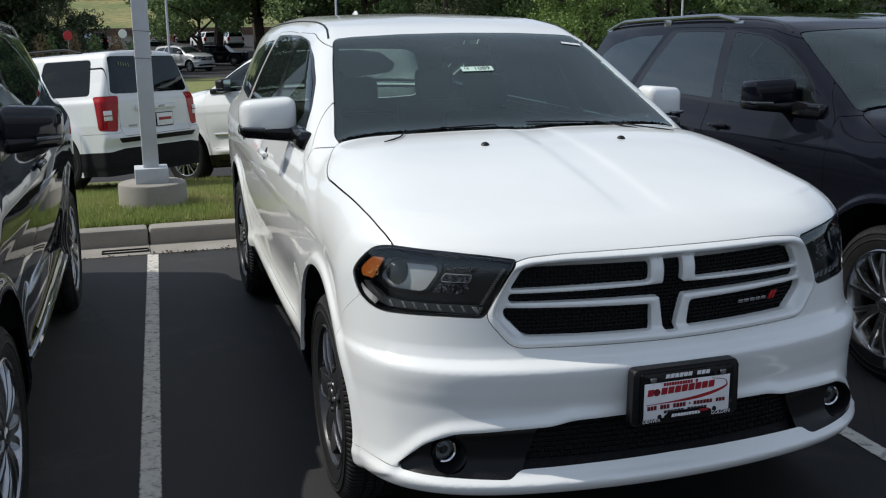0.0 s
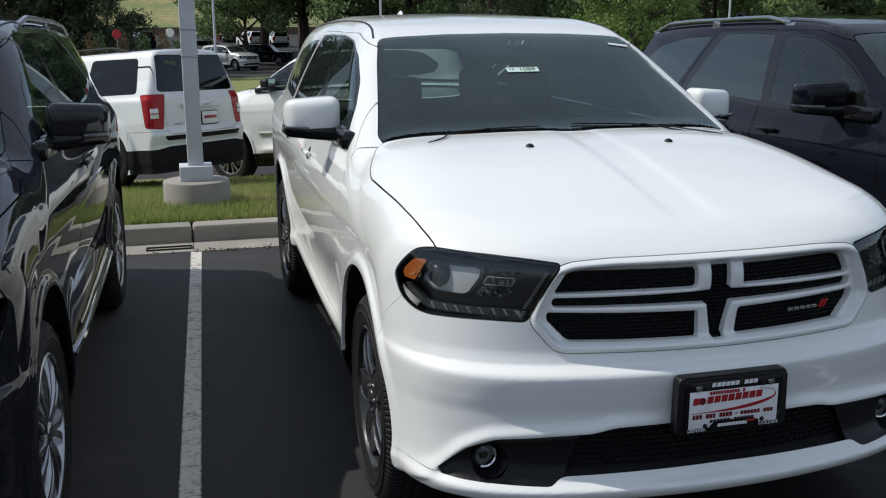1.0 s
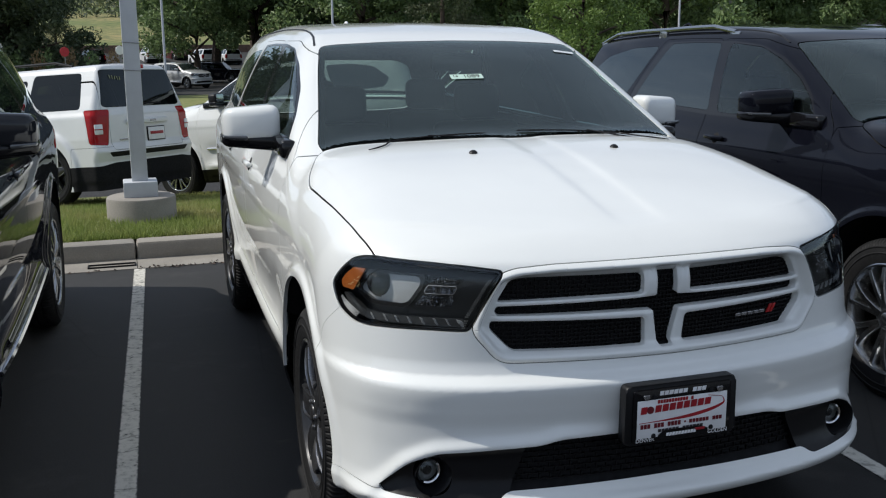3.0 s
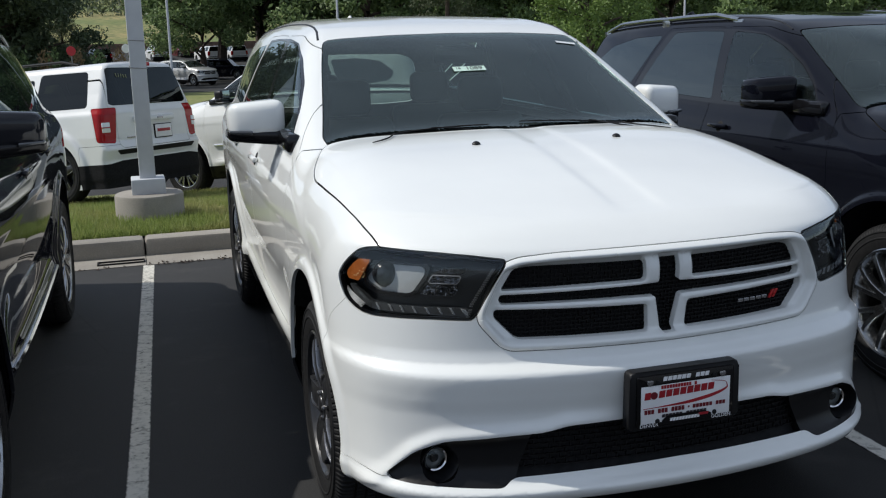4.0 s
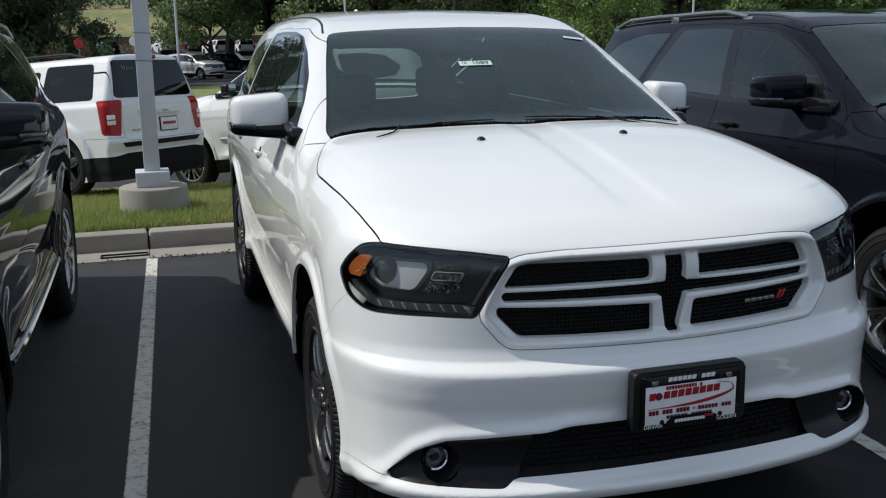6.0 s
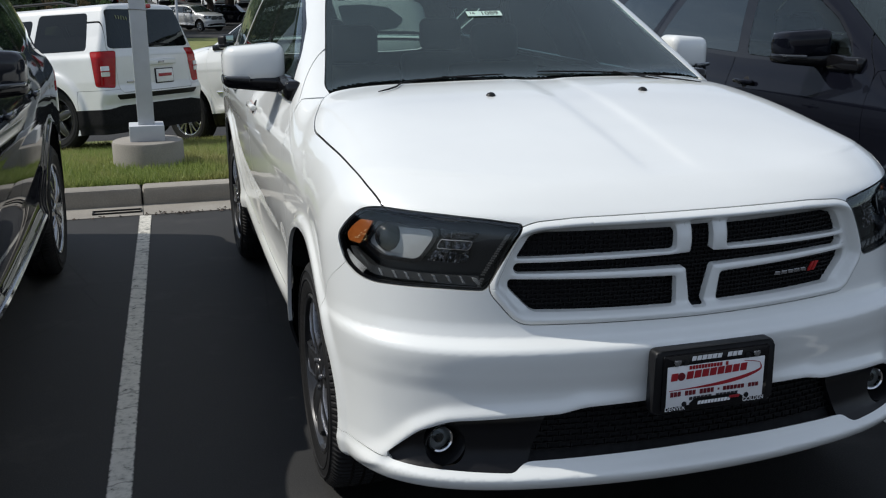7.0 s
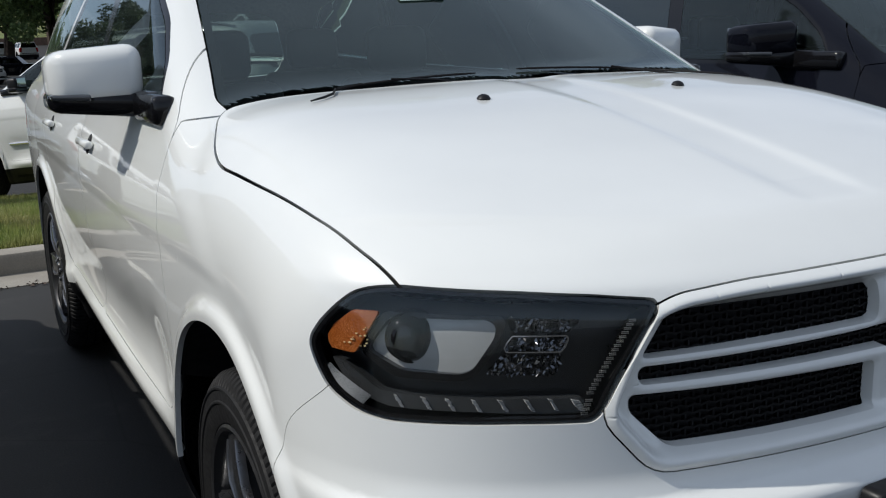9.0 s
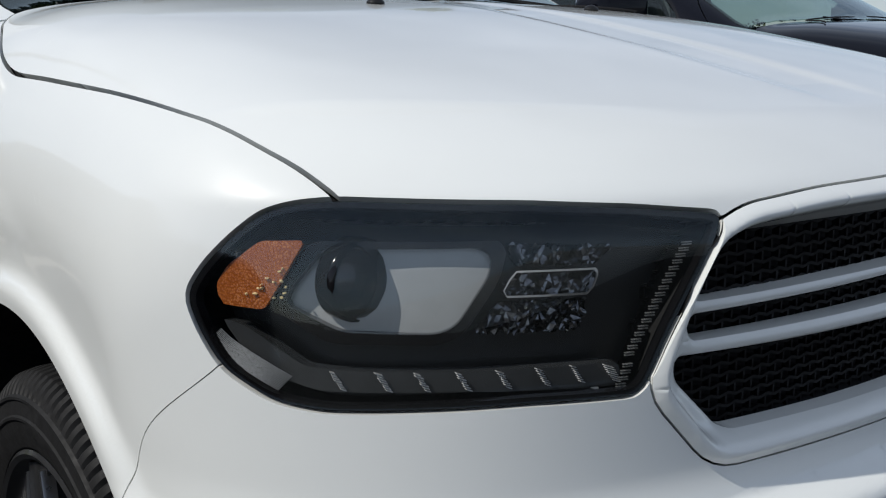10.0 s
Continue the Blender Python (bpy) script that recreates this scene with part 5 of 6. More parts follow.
def line_paint():
    n = Nodes("worn_line_paint")
    worn = n.noise(22, 6, .7)
    c = n.ramp(worn, [(.33, (.04, .04, .04)), (.40, (.42, .41, .36)), (.52, (.58, .56, .50)), (1, (.66, .64, .57))])
    edge = n.add("SeparateXYZ")
    n.link(n.coords(), edge.inputs[0])
    off = n.add("Math")
    off.operation = "ABSOLUTE"
    n.link(edge.outputs["X"], off.inputs[0])
    near = n.add("Math")
    near.operation = "MULTIPLY_ADD"
    n.link(n.noise(28, 5, .75), near.inputs[0]), n.link(off.outputs[0], near.inputs[2])
    near.inputs[1].default_value = .022
    c = n.mix(n.grey(near.outputs[0], 0, 1, .048, .055), c, (.03, .03, .03))
    split = n.add("TexWave")
    split.bands_direction = "Y"
    n.put(split, Scale=1.1, Distortion=9.0, Detail=4.0, Detail_Scale=3.0), n.link(n.coords(), split.inputs["Vector"])
    c = n.mix(n.grey(split.outputs["Fac"], .45, 0, .006, .022), c, (.03, .03, .03))
    n.base(c).rough(.8).bump(n.noise(150, 3), .4, .004)
    return n.mat


def turf():
    n = Nodes("turf")
    f = n.noise(6, 6)
    n.base(n.mix(n.grey(f, 0, 1), (.10, .15, .03), (.25, .23, .09))).rough(.95)
    return n.mat


M_ASPHALT, M_CONCRETE, M_LINE, M_TURF = asphalt(), concrete(), line_paint(), turf()


def slab(name, x0, x1, y0, y1, z0, z1, mat, bevel=0.0, label="", kind="structure", cat=""):
    return tagged(part(name, box(bmesh.new(), x0, x1, y0, y1, z0, z1, bevel), mat, None), label, cat, "", kind)


def lawn(y):
    """The height of the grass: level behind the kerb, then falling under the parked cars."""
    return np.interp(y, [5.98, 6.3, 7.3, 9.0, 10.0, 13.3, 13.8], [.135, .150, .130, -.08, -.19, -.55, -.66])


def strip_mesh(name, ys, zs, mat, x0=-70.0, x1=70.0, n=2):
    v, f = [], []
    for y, z in zip(ys, zs):
        v += [(x0 + (x1 - x0) * i / (n - 1), y, z) for i in range(n)]
    for j in range(len(ys) - 1):
        for i in range(n - 1):
            a = j * n + i
            f.append((a, a + 1, a + n + 1, a + n))
    return raw_mesh(name, v, f, mat)


def lot(y):
    """The far lot: falling to its middle, then rising to the wall below the hill."""
    return float(np.interp(y, [13.9, 24, 38, 66, 80, 92, 104, 111.5], [-.60, -.68, -.90, -1.28, -1.48, -.70, -.12, .90]))


ys = [-400, 5.9, 5.95, 9.0, 13.0, 13.9, 24, 38, 66, 80, 92, 104, 111.5, 1500]
zs = [0, 0, -.45, -.45, -.80] + [lot(y) for y in ys[5:]]
tagged(new("ground", strip_mesh("ground", ys, zs, M_ASPHALT, -800, 800)), "dark asphalt of the car park", "asphalt", kind="structure")
ys = np.linspace(5.97, 13.8, 48)
tagged(new("grass_strip", strip_mesh("grass_strip", ys, lawn(ys), M_TURF)), "mown grass strip behind the kerb", "grass", kind="structure")
ys = np.linspace(39.0, 58.0, 12)
tagged(new("far_lawn", strip_mesh("far_lawn", ys, [lot(y) + .12 * np.sin(math.pi * (y - 39) / 19) - .01 for y in ys], M_TURF)), "far grass verge across the drive", "grass", kind="structure")
for k in range(-7, 8):
    x0 = -1.46 + 3.05 * k
    slab("kerb_stone", x0 + .005, x0 + 3.045, 5.79, 5.985, -.1, .145, M_CONCRETE, .03, "grey concrete kerb length", cat="kerb")
slab("kerb_bed", -60, 60, 5.83, 5.97, -.3, .10, M_MATTE, label="dark joint bed under the kerb", cat="kerb")
for k in range(-7, 8):
    x0 = -1.46 + 3.05 * k
    slab("gutter", x0 + .003, x0 + 3.047, 5.43, 5.795, -.1, .005, M_CONCRETE, label="concrete gutter pan along the kerb", cat="gutter")
slope_x = .037
for k, (x, w) in enumerate(((-1.645, .088), (1.28, .088), (-4.6, .088), (4.25, .088))):
    bm = bmesh.new()
    box(bm, -w / 2, w / 2, -.6, 5.42, -.02, .004)
    ob = tagged(part("parking_line", bm, M_LINE, None), "worn white painted line between parking bays", "line", "parking lines", "structure")
    ob.matrix_world = pose(x, 0, 0, 0, 0, -math.degrees(slope_x))
# Unseen wall added across the aisle, for fill and reflections on the car fronts.
tagged(part("reflection_wall", box(bmesh.new(), -60, 60, -26.6, -26, -.1, 4.2, .02), M_REFLECTION_WALL, None), "plain grey unseen wall, added to shape reflections in the car fronts", "wall", kind="structure")
r = np.random.default_rng(77)
bits = []
for k in range(140):
    x, y = r.uniform(-1.45, -.2) if k < 90 else r.uniform(-3.2, 1.2), 5.40 + abs(r.normal(0, .05)) - .02
    a, w = r.uniform(0, 6.28), r.uniform(.006, .022)
    c, d = np.array([np.cos(a), np.sin(a), 0]) * w, np.array([-np.sin(a), np.cos(a), 0]) * w * r.uniform(.3, .7)
    p = np.array([x, y, .008])
    bits += [p - c, p - d, p + c, p + d + np.array([0, 0, .010])]
tagged(new("gutter_debris", raw_mesh("gutter_debris", bits, np.arange(len(bits)).reshape(-1, 4), M_BARK, smooth=False)), "dark dry leaves and grit along the gutter", "debris", kind="stuff")


# ---- kerb side: drain frame, lamp post, grass ----
bm = bmesh.new()
for a in ((-1.83, -1.47, 5.520, 5.530), (-1.83, -1.47, 5.615, 5.625), (-1.83, -1.82, 5.520, 5.625), (-1.48, -1.47, 5.520, 5.625)):
    box(bm, a[0], a[1], a[2], a[3], .004, .018, .002)
tagged(part("drain_frame", bm, M_BLACK), "black metal frame lying on the concrete gutter", "drain")
post = tagged(empty("lamp_post", Matrix.Translation((-1.375, 6.93, .07))), "light grey square lamp post on a round concrete footing", "lamp post")
part("footing", lathe(bmesh.new(), [(0, -.1), (.306, -.1), (.306, .268), (.299, .283), (.284, .290), (0, .292)], 56), M_CONCRETE, post, "round concrete footing")
part("base_cover", box(bmesh.new(), -.148, .148, -.148, .148, .288, .428, .008), M_POST, post)
bm = box(bmesh.new(), -.070, .070, -.070, .070, .42, 8.5, .008)
part("pole", bm, M_POST, post)
for z in (1.42, 1.66):
    bm = bmesh.new()
    tube(bm, [(-.075, -.075, z), (.075, -.075, z - .012), (.075, .075, z - .006), (-.075, .075, z + .006), (-.075, -.075, z)], .0035, 5)
    part("wire_band", bm, M_STEEL, post)


def blades(count, x0, x1, seed):
    """Short grass, as thin upright blades over the strip."""
    r = np.random.default_rng(seed)
    x, y = r.uniform(x0, x1, count), 5.99 + 5.6 * r.uniform(0, 1, count) ** 1.5
    keep = np.hypot(x + 1.375, y - 6.93) > .315
    x, y = x[keep], y[keep]
    n = len(x)
    z = lawn(y)
    h, a, w = r.uniform(.03, .085, n), r.uniform(0, 6.28, n), r.uniform(.003, .006, n)
    lx, ly = r.normal(0, .022, n), r.normal(0, .022, n)
    v = np.stack([np.stack([x - w * np.cos(a), y - w * np.sin(a), z - .005], 1), np.stack([x + w * np.cos(a), y + w * np.sin(a), z - .005], 1), np.stack([x + lx, y + ly, z + h], 1)], 1).reshape(-1, 3)
    return raw_mesh("grass_blades", v, np.arange(3 * n).reshape(-1, 3), M_BLADE, smooth=False)


tagged(new("grass_blades", blades(76000, -4.2, 1.2, 3)), "short green grass with dry yellowish patches", "grass", kind="stuff")


# ---- the boxy white compact SUV: y runs forwards from its tail ----
def boxy(x, y, z):
    u = np.abs(x)
    tail = .02 + .10 * u ** 6 + .16 * np.clip(z - 1.02, 0, 1) + .04 * np.clip((.62 - z) * 8, 0, 1) - .05 * np.clip((.70 - z) * 10, 0, 1) - y
    side = .862 - .035 * np.clip((z - .75) * 2, 0, 1) - .46 * np.clip(z - 1.02, 0, 1) ** 1.15
    flare = 0
    for hub in (.80, 3.435):
        r = np.hypot(y - hub, (z - .36) * .95)
        flare = flare + .035 / (1 + np.exp(np.clip((r - .50) / .012, -50, 50)))
    side = u - side - flare
    low = smax(smax(tail, side, .07), z - 1.06 + .04 * u ** 2, .06)
    low = smax(smax(low, y - 4.38 + .2 * u ** 4, .1), .27 - z, .05)
    cab = smax(smax(tail, side, .07), z - 1.615 + .06 * u ** 2 + .05 * np.clip((y - 1.5) / 1.5, 0, 1) ** 2, .07)
    cab = smax(cab, (y - 3.15 + (z - 1.05) * .95) * .7, .06)
    return smin(low, cab, .05)


FIELD[0] = boxy
REAR_GLASS = shape([(-.60, 1.54), (.60, 1.54), (.70, 1.13), (.64, 1.11), (-.64, 1.11), (-.70, 1.13)], .04)
HATCH = shape([(-.64, 1.60), (.64, 1.60), (.725, 1.10), (.64, .98), (.63, .62), (-.63, .62), (-.64, .98), (-.725, 1.10)], .05)
TAIL_LAMP = shape([(.60, 1.085), (.98, 1.085), (.96, .70), (.67, .68)], .03)
BLACK_STEP = shape([(-.72, .60), (.72, .60), (.66, .545), (-.66, .545)], .01)
VALANCE = shape([(-1.2, .1), (1.2, .1), (1.2, .44), (.80, .45), (.62, .475), (-.62, .475), (-.80, .45), (-1.2, .44)], .02)
SIDE_GLASS = [shape(p, .05) for p in ([(.26, 1.10), (.34, 1.51), (1.05, 1.52), (1.05, 1.10)], [(1.13, 1.12), (1.13, 1.47), (1.90, 1.47), (1.90, 1.12)], [(1.98, 1.12), (1.98, 1.47), (2.50, 1.44), (2.92, 1.12)])]
box_shell = nets(.026)
box_shell = without(box_shell, lambda x, y, z: np.where(np.abs(x) > .45, np.minimum(np.hypot(y - .80, z - .36), np.hypot(y - 3.435, z - .36)) - .40, 1.0))
behind = lambda fn: (lambda x, y, z: np.where(y < .42, fn(x, z), 1.0))
lamp2 = lambda x, y, z: np.where(y < .40, TAIL_LAMP(np.abs(x) + .9 * (y - .03), z), 1.0)
Q = {}
# Near-black inner sheet, put in so that panel gaps show as shade.
Q["body_lining"] = sunk(without(without(box_shell, behind(REAR_GLASS)), lambda x, y, z: np.where(np.abs(x) > .5, np.minimum.reduce([g(y, z) for g in SIDE_GLASS]), 1.0)), .02)
for key, fn in (("rear_window", behind(REAR_GLASS)), ("tail_lamp", lamp2), ("bumper_step", behind(BLACK_STEP)), ("valance", behind(VALANCE))):
    Q[key] = within(box_shell, fn, .002)
    box_shell = without(box_shell, fn, .002)
for i, g in enumerate(SIDE_GLASS):
    fn = lambda x, y, z, g=g: np.where(np.abs(x) > .5, g(y, z), 1.0)
    Q["side_window", i] = within(box_shell, fn, .002)
    box_shell = without(box_shell, fn, .002)
Q["tailgate"] = within(box_shell, behind(HATCH), .003)
box_shell = without(box_shell, behind(HATCH), .003)
Q["bumper"] = within(box_shell, lambda x, y, z: np.maximum(y - .38, z - .66), .002)
Q["body"] = without(box_shell, lambda x, y, z: np.maximum(y - .38, z - .66), .002)
BOX = {k: plate_mesh(k if isinstance(k, str) else k[0], m, mat, d) for k, m, mat, d in (
    ("body", Q["body"], M_WHITE_DIRTY, .012), ("tailgate", Q["tailgate"], M_WHITE_DIRTY, .012), ("bumper", Q["bumper"], M_WHITE_DIRTY, .012),
    ("rear_window", Q["rear_window"], M_DARKTINT, .004), ("bumper_step", Q["bumper_step"], M_BLACK, .01), ("valance", Q["valance"], M_LINER, .01), ("body_lining", Q["body_lining"], M_LINER, .0))}
BOX_SIDES = {}
for k, mat in ((("tail_lamp"), M_REDLENS), (("side_window", 0), M_DARKTINT), (("side_window", 1), M_DARKTINT), (("side_window", 2), M_DARKTINT)):
    BOX_SIDES[k] = [plate_mesh("sheet", m, mat, .01, both=False) for m in (Q[k], mirrored(Q[k]))]


def box_suv(label, m, colours, rear_kit=True, wheel=silver_wheel):
    car = tagged(empty("compact_suv", m), label, "car", "parked cars")
    made = {k: child(k, repaint(me, colours), car) for k, me in BOX.items()}
    for k, pair in BOX_SIDES.items():
        for me in pair:
            made[k] = child(k if isinstance(k, str) else k[0], me, car)
    if rear_kit:
        for s in (1, -1):
            ob = part("reverse_lens", box(bmesh.new(), -.052, .052, 0, .02, -.058, .058, .01), M_FROST, made["tail_lamp"])
            ob.matrix_local = pose(s * .800, .026, .865, 0, 0, 18 * s)
            part("lens_bar", box(bmesh.new(), -.054, .054, -.003, .02, -.006, .006, .002), M_REDLENS, made["tail_lamp"]).matrix_local = pose(s * .800, .024, .865, 0, 0, 18 * s)
        part("number_plate", box(bmesh.new(), .0, .30, -.012, .01, .70, .85, .004), M_PLATEWHITE, made["tailgate"], "white dealer plate with red printing")
        part("plate_print", box(bmesh.new(), .03, .27, -.016, -.013, .765, .80, .001), M_PLATERED, made["tailgate"])
        part("plate_frame", box(bmesh.new(), -.01, .31, -.008, .012, .69, .86, .004), M_MATTE, made["tailgate"])
        part("tailgate_grip", box(bmesh.new(), -.36, .36, -.035, .03, .905, .965, .012), M_WHITE_DIRTY, made["tailgate"])
        part("badge", box(bmesh.new(), .02, .13, -.042, -.034, .923, .945, .003), M_BADGE, made["tailgate"])
        part("badge", box(bmesh.new(), -.50, -.36, -.004, .02, .725, .742, .003), M_BADGE, made["tailgate"])
        part("brake_light", box(bmesh.new(), -.13, .13, .065, .12, 1.555, 1.60, .008), M_REDLENS, made["tailgate"])
        for k in range(5):
            ob = part("window_mark", box(bmesh.new(), -.004, .004, -.003, .0, -.022, .022, .001), M_CHALK, made["rear_window"], "faint yellow marker strokes")
            ob.matrix_local = pose(-.47 + .042 * k, .083, 1.455 - .004 * k, -9, 12 * (k % 3 - 1), 0)
        part("rear_wiper", box(bmesh.new(), -.05, .33, .02, .035, 1.135, 1.15, .004), M_MATTE, made["tailgate"])
    for s in (1, -1):
        bm = bmesh.new()
        tube(bm, [(s * .53, .55 + .12 * i, 1.60 + .055 * min(1, i / 2, (15 - i) / 2)) for i in range(16)], .016, 8)
        part("roof_rail", bm, M_BLACK, car)
        for hub in (.80, 3.435):
            wheel(car, Matrix.Translation((s * .84, hub, .36)) @ Matrix.Rotation(radians(90 * s), 4, "Y") @ Matrix.Diagonal((.92, .92, .92, 1)))
        part("seat_back", box(bmesh.new(), s * .36 - .24, s * .36 + .24, 1.25, 1.40, .6, 1.32, .06), M_SEAT, car)
    return car


FIELD[0] = large_suv


# ---- cars beyond the grass and far across the lot ----
box_suv("dusty white boxy compact SUV with red tail lamps and tinted glass", pose(-1.17, 9.95, -.11, -4, 1.5, 49.5), {}, True, dark_wheel)
across, _ = suv("white SUV parked across the drive with chrome door trim", pose(-.66, 13.28, -.54, 5.0, 0, -140), {M_SIDEGLASS: M_TINT}, silver_wheel)
side_trim(across, 1, .70, 1.60, 3.60, .014, M_CHROME, "door_trim")
for ob in across.children:
    if ob.name.startswith("wing_mirror"):
        ob.data = repaint(ob.data, {M_WHITE: M_BLACK})
suv("silver SUV parked far across the lot", pose(4.54, 70.0, lot(70), 0, 0, 38), {M_WHITE: M_SILVERPAINT, M_SIDEGLASS: M_TINT}, silver_wheel, "plain_roof")
for said, x, y, turn, coat, kit in (("black boxy off-road SUV parked side-on far across the lot", 4.5, 82.7, -110, M_BLACKPAINT, False),
                                    ("white compact SUV with red tail lamps far across the lot", 2.5, 104, 12, None, True),
                                    ("maroon compact SUV parked far across the lot", -6.6, 98, 20, M_MAROON, True),
                                    ("maroon compact SUV parked far across the lot", 5.5, 106, 25, M_MAROON, False),
                                    ("white compact SUV parked beside the far trees", 7.6, 100, 15, None, False),
                                    ("white compact SUV parked beside the far trees", 9.9, 100, 10, None, False),
                                    ("black compact SUV parked far across the lot", 16.4, 92, 80, M_BLACKPAINT, False),
                                    ("dark compact SUV parked far across the lot", -3.1, 100, 15, M_BLACKPAINT, True)):
    box_suv(said, pose(x, y, lot(y), 0, 0, turn), {M_WHITE_DIRTY: coat} if coat else {}, kit)


# ---- trees ----
def leaf_cloud(r, centre, size, count, leaf):
    """Leaves scattered through an uneven clump."""
    d = r.normal(0, 1, (count, 3))
    d /= np.linalg.norm(d, axis=1, keepdims=True)
    rad = r.uniform(.35, 1.0, (count, 1)) ** .6
    wob = 1 + .25 * np.sin(d[:, :1] * 5 + centre[0]) * np.cos(d[:, 1:2] * 4 + centre[1])
    c = np.array(centre) + d * rad * wob * np.array(size)
    a, b = r.normal(0, 1, (count, 3)), r.normal(0, 1, (count, 3))
    a /= np.linalg.norm(a, axis=1, keepdims=True)
    b -= (a * b).sum(1, keepdims=True) * a
    b /= np.linalg.norm(b, axis=1, keepdims=True)
    s = r.uniform(.6, 1.3, (count, 1)) * leaf
    return np.stack([c - a * s, c - b * s * .45, c + a * s, c + b * s * .45], 1).reshape(-1, 3)


def tree_meshes(seed, height, spread, low, clumps, leaf, per, leaves=M_LEAF):
    r = np.random.default_rng(seed)
    bm = bmesh.new()
    tube(bm, [(.1 * math.sin(i), .1 * math.cos(i * 2), height * .8 * i / 6) for i in range(7)], [.20 - .025 * i for i in range(7)], 9)
    verts = []
    for k in range(clumps):
        a, z = r.uniform(0, 6.28), r.uniform(low, height)
        reach = spread * (1 - .55 * ((z - low) / (height - low)) ** 2) * r.uniform(.25, 1.0)
        c = (reach * math.cos(a), reach * math.sin(a), z)
        if k % 3 == 0:
            tube(bm, [(0, 0, max(.8, z - .9)), (c[0] * .5, c[1] * .5, z - .35), c], [.07, .05, .02], 6)
        s = r.uniform(.5, .95)
        verts.append(leaf_cloud(r, c, (s, s, s * .75), per, leaf))
    v = np.concatenate(verts)
    return mesh_of("trunk", bm, M_BARK), raw_mesh("crown", v, np.arange(len(v)).reshape(-1, 4), leaves, smooth=False)


def needle_meshes(seed, height, spread):
    r = np.random.default_rng(seed)
    bm = bmesh.new()
    tube(bm, [(0, 0, 0), (0, 0, height * .95)], [.16, .02], 8)
    verts = []
    for k in range(70):
        z = .3 + (height - .4) * r.uniform(0, 1) ** 1.2
        reach = spread * (1 - z / height) ** .8 * r.uniform(.4, 1.0)
        a = r.uniform(0, 6.28)
        verts.append(leaf_cloud(r, (reach * math.cos(a), reach * math.sin(a), z), (.55, .55, .32), 240, .06))
    v = np.concatenate(verts)
    return mesh_of("trunk", bm, M_BARK), raw_mesh("crown", v, np.arange(len(v)).reshape(-1, 4), M_NEEDLE, smooth=False)


KINDS = [tree_meshes(11, 9.5, 3.9, 1.5, 96, .115, 330), tree_meshes(12, 8.0, 3.2, 1.1, 80, .110, 330), tree_meshes(13, 10.5, 3.6, 2.1, 90, .115, 330), needle_meshes(14, 7.5, 2.2), tree_meshes(15, 7.0, 3.0, .8, 60, .085, 330, M_LEAFLIGHT), tree_meshes(16, 9.0, 3.8, 1.2, 96, .115, 330, M_SHADELEAF)]
TREE_WORDS = ["large leafy green tree beside the lot", "dense leafy green tree behind the lot", "tall leafy green tree with a bare lower trunk", "dark green conifer behind the parked cars", "light yellow-green leafy tree behind the parked cars", "leafy tree at the edge of the lot, shade and haze in its leaf colour"]
grown = {}


def plant(kind, x, y, z=0.0, size=1.0, turn=0.0):
    m = pose(x, y, z, 0, 0, turn) @ Matrix.Diagonal((size, size, size, 1))
    if kind not in grown:
        t = tagged(empty("tree"), TREE_WORDS[kind], "tree", "trees behind the lot")
        child("trunk", KINDS[kind][0], t), child("crown", KINDS[kind][1], t)
        grown[kind] = t
        t.matrix_world = m
        return t
    return tagged(copy_thing(grown[kind], m))


rng = random.Random(8)
plant(5, -7.1, 60, lot(60) - .1, 1.2)
plant(5, -10.2, 57, lot(57) - .1, 1.3, 40)
plant(5, -12.5, 66, lot(66) - .1, 1.4, 200)
plant(5, -9.0, 70, lot(70) - .1, 1.3, 90)
plant(3, -5.6, 78, lot(78) - .1, 1.0)
plant(2, 4.6, 77, lot(77) - .1, 1.45, 130)
plant(2, 9.4, 80, lot(80) - .1, 1.55)
plant(2, 7.2, 89, lot(89) - .1, 1.6, 75)
plant(2, 13.0, 84, lot(84) - .1, 1.6, 250)
plant(2, 11.4, 94, lot(94) - .1, 1.7, 175)
plant(4, 18.3, 38, lot(38) - .1, .95)
for k in range(15):
    x = 15.5 + 3.7 * k + rng.uniform(-.9, .9)
    plant((2, 3, 1, 3, 0)[k % 5], x, 60 + rng.uniform(-4, 6) + .10 * k, -1.1, rng.uniform(1.1, 1.45), rng.uniform(0, 360))
for k in range(12):
    plant((3, 1, 0)[k % 3], 14 + 5.6 * k, 76 + rng.uniform(-3, 4), -1.2, rng.uniform(1.4, 1.7), rng.uniform(0, 360))


# ---- hill, shrubs, signs, buildings ----
def hill_mesh():
    nx, ny = 90, 60
    verts, faces = [], []
    for j in range(ny):
        for i in range(nx):
            x, y = -260 + 520 * i / (nx - 1), 112 + 900 * (j / (ny - 1)) ** 1.5
            s = max(0, y - 118) / 120
            z = 1.0 + 12 * s / (1 + .16 * s) + 3.0 * noise.noise(Vector((x / 60, y / 60, 0))) * min(1, s) + .5 * noise.noise(Vector((x / 9, y / 9, 3))) * min(1, s)
            verts.append((x, y, z))
    for j in range(ny - 1):
        for i in range(nx - 1):
            a = j * nx + i
            faces.append((a, a + 1, a + nx + 1, a + nx))
    return raw_mesh("hill", verts, faces, M_MEADOW), verts


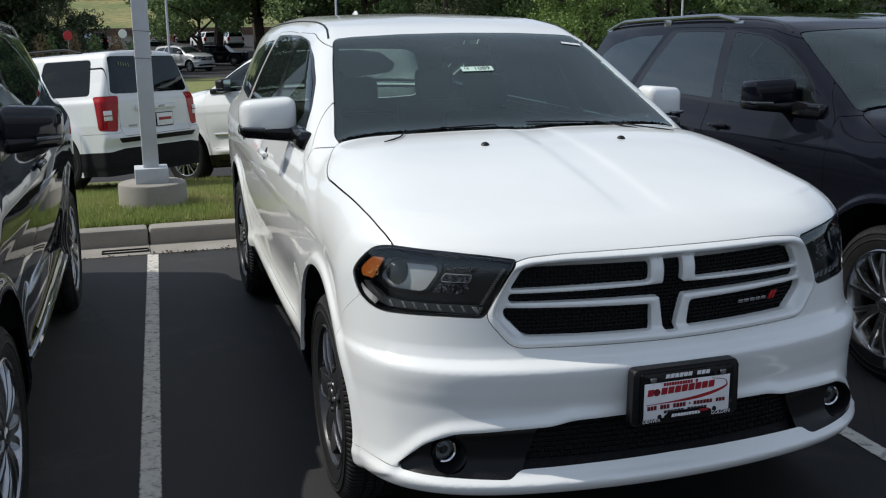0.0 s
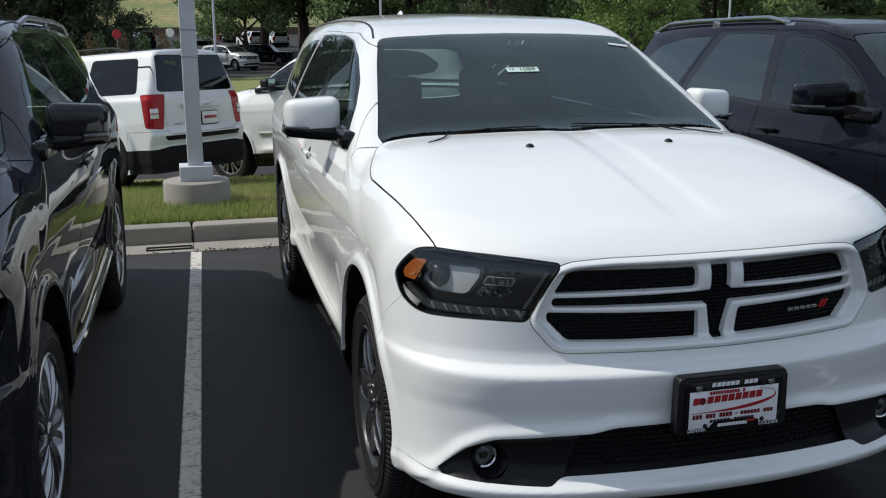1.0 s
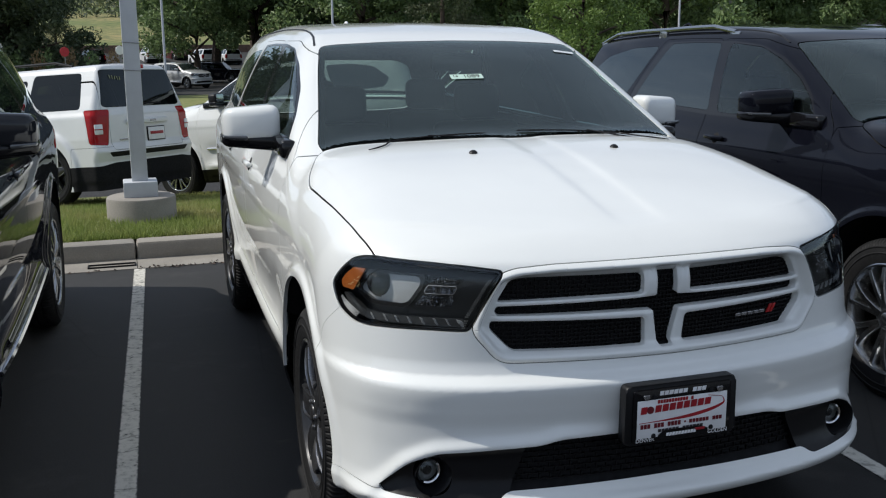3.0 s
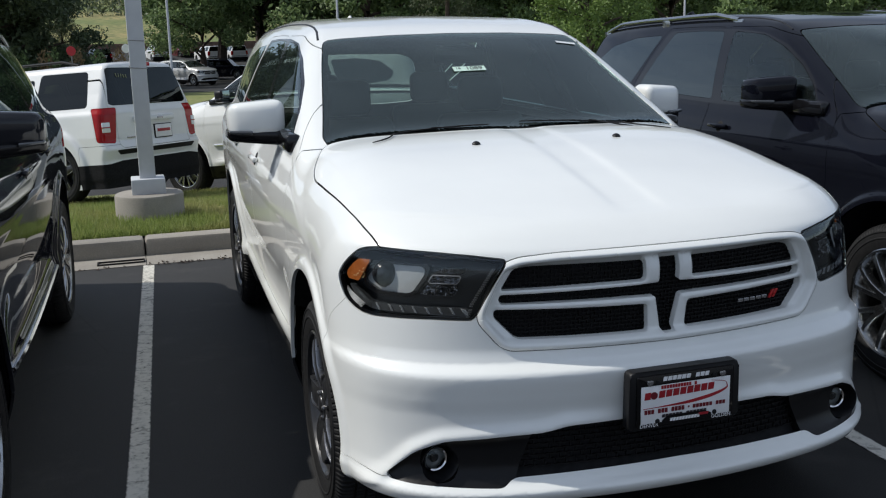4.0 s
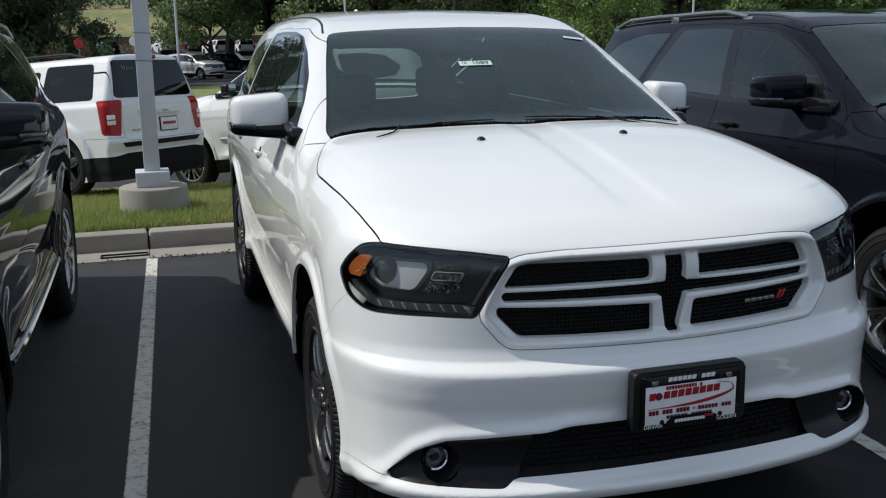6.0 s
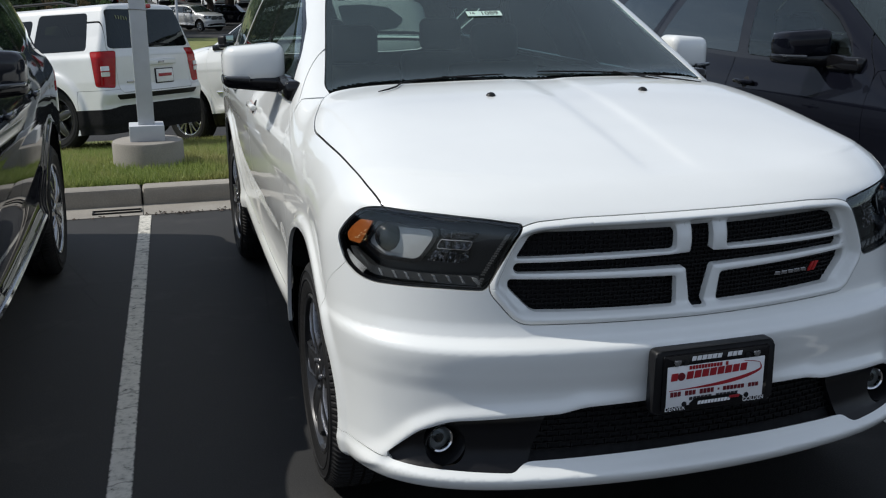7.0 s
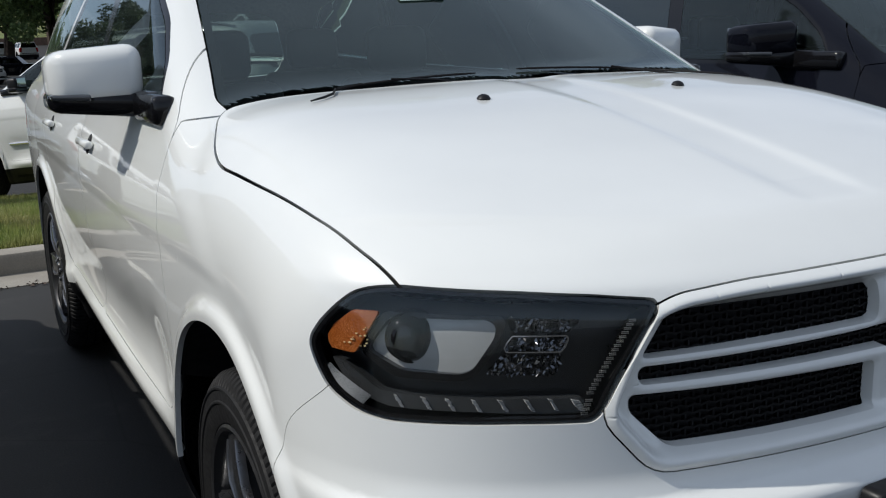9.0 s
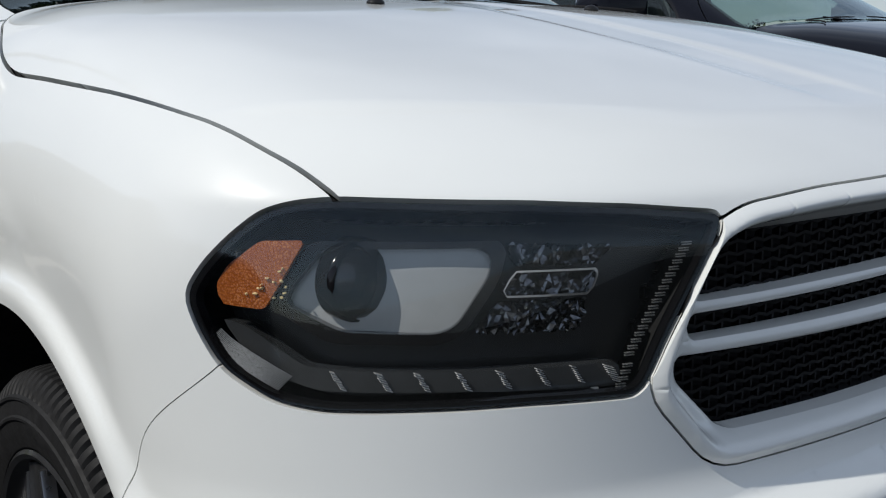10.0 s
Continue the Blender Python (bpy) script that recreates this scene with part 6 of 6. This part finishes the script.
hill, HILL_V = hill_mesh()
tagged(new("hill", hill), "hillside of dry yellow-green grass with scrub", "hill", kind="structure")
r = np.random.default_rng(21)
scrub = []
for x, y, z in HILL_V:
    if 125 < y < 800 and r.uniform() < (.85 if y > 172 else .10):
        s = r.uniform(1.0, 3.2) * (1 + y / 400)
        scrub.append(leaf_cloud(r, (x + r.uniform(-2, 2), y + r.uniform(-2, 2), z + s * .4), (s * 1.3, s, s * .8), 110, .15 * s))
v = np.concatenate(scrub)
tagged(new("hillside_scrub", raw_mesh("hillside_scrub", v, np.arange(len(v)).reshape(-1, 4), M_NEEDLE, smooth=False)), "dark green trees and scrub on the far hillside", "woods", kind="stuff")
for k in range(7):
    x, y = -6.6 + .95 * k + rng.uniform(-.3, .3), 56 + rng.uniform(-.8, .8)
    rr = np.random.default_rng(60 + k)
    vv = np.concatenate([leaf_cloud(rr, (0, 0, .5 + .25 * q), (.42 - .07 * q, .42 - .07 * q, .42), 160, .07) for q in range(3)])
    ob = tagged(new("shrub", raw_mesh("shrub", vv, np.arange(len(vv)).reshape(-1, 4), M_TAN if k % 2 else M_LEAF, smooth=False)), "clump of tan ornamental grass" if k % 2 else "low green shrub beside the lot", "shrub")
    ob.location = (x, y, lot(y) - .02)
    ob.scale = (1.4, 1.4, 1.9)
for x, y, z, mat, words in ((-3.6, 45.0, 1.44, M_SIGNRED, "red octagonal road sign on a post"), (11.8, 70.0, 1.9, M_SIGNRED, "red octagonal road sign on a post"), (-1.25, 50.0, 1.47, M_PLATEWHITE, "round white sign on a post")):
    sign = tagged(empty("road_sign", Matrix.Translation((x, y, -1.2))), words, "sign")
    part("post", tube(bmesh.new(), [(0, .03, -.3), (0, .03, z + 1.3)], .03, 8), M_STEEL, sign)
    part("board", lathe(bmesh.new(), [(0, -.012), (.215, -.012), (.22, 0), (.215, .012), (0, .012)], 8 if mat is M_SIGNRED else 28, pose(0, 0, z + 1.2, 90, 0, 22.5)), mat, sign)
for x, y in ((-.03, 30.0), (5.32, 30.0), (18.2, 30.0)):
    lamp = tagged(empty("street_lamp", Matrix.Translation((x, y, -.8))), "tall thin grey lamp post far across the lot", "street lamp", "far lamp posts")
    part("pole", tube(bmesh.new(), [(0, 0, 0), (0, 0, 9)], [.04, .03], 10), M_POST, lamp)
    part("lamp_head", box(bmesh.new(), -.45, .45, -.15, .15, 9, 9.12, .02), M_POST, lamp)


def building(label, x, y, w, d, h, wins):
    b = tagged(empty("building", pose(x, y, -1.2, 0, 0, -18)), label, "building")
    part("wall", box(bmesh.new(), 0, w, 0, d, 0, h, .02), M_STUCCO, b)
    part("roof", box(bmesh.new(), -.3, w + .3, -.3, d + .3, h, h + .25, .05), M_ROOF, b)
    part("trim", box(bmesh.new(), 0, w, -.05, 0, h - 1.5, h - 1.35), M_MAROON, b)
    for k in range(wins):
        cx = w * (k + .5) / wins
        win = part("window", box(bmesh.new(), cx - .85, cx + .85, -.06, .02, h - 1.25, h - .25, .01), M_PLATEWHITE, b)
        for q in (-.42, .42):
            part("pane", box(bmesh.new(), cx + q - .36, cx + q + .36, -.07, -.04, h - 1.17, h - .33), M_WINDOW, win)
    return b


building("pale stucco building with a low roof behind the trees", 52.0, 66, 18, 8, 6.6, 6)
building("white trailer-like building seen between the trees", 39.5, 64, 3.6, 6, 6.1, 1)
tagged(part("retaining_wall", box(bmesh.new(), -110, 110, 111.6, 112.3, -.5, 1.72, .03), M_BLOCK), "low brown block wall below the hillside", "wall", kind="structure")
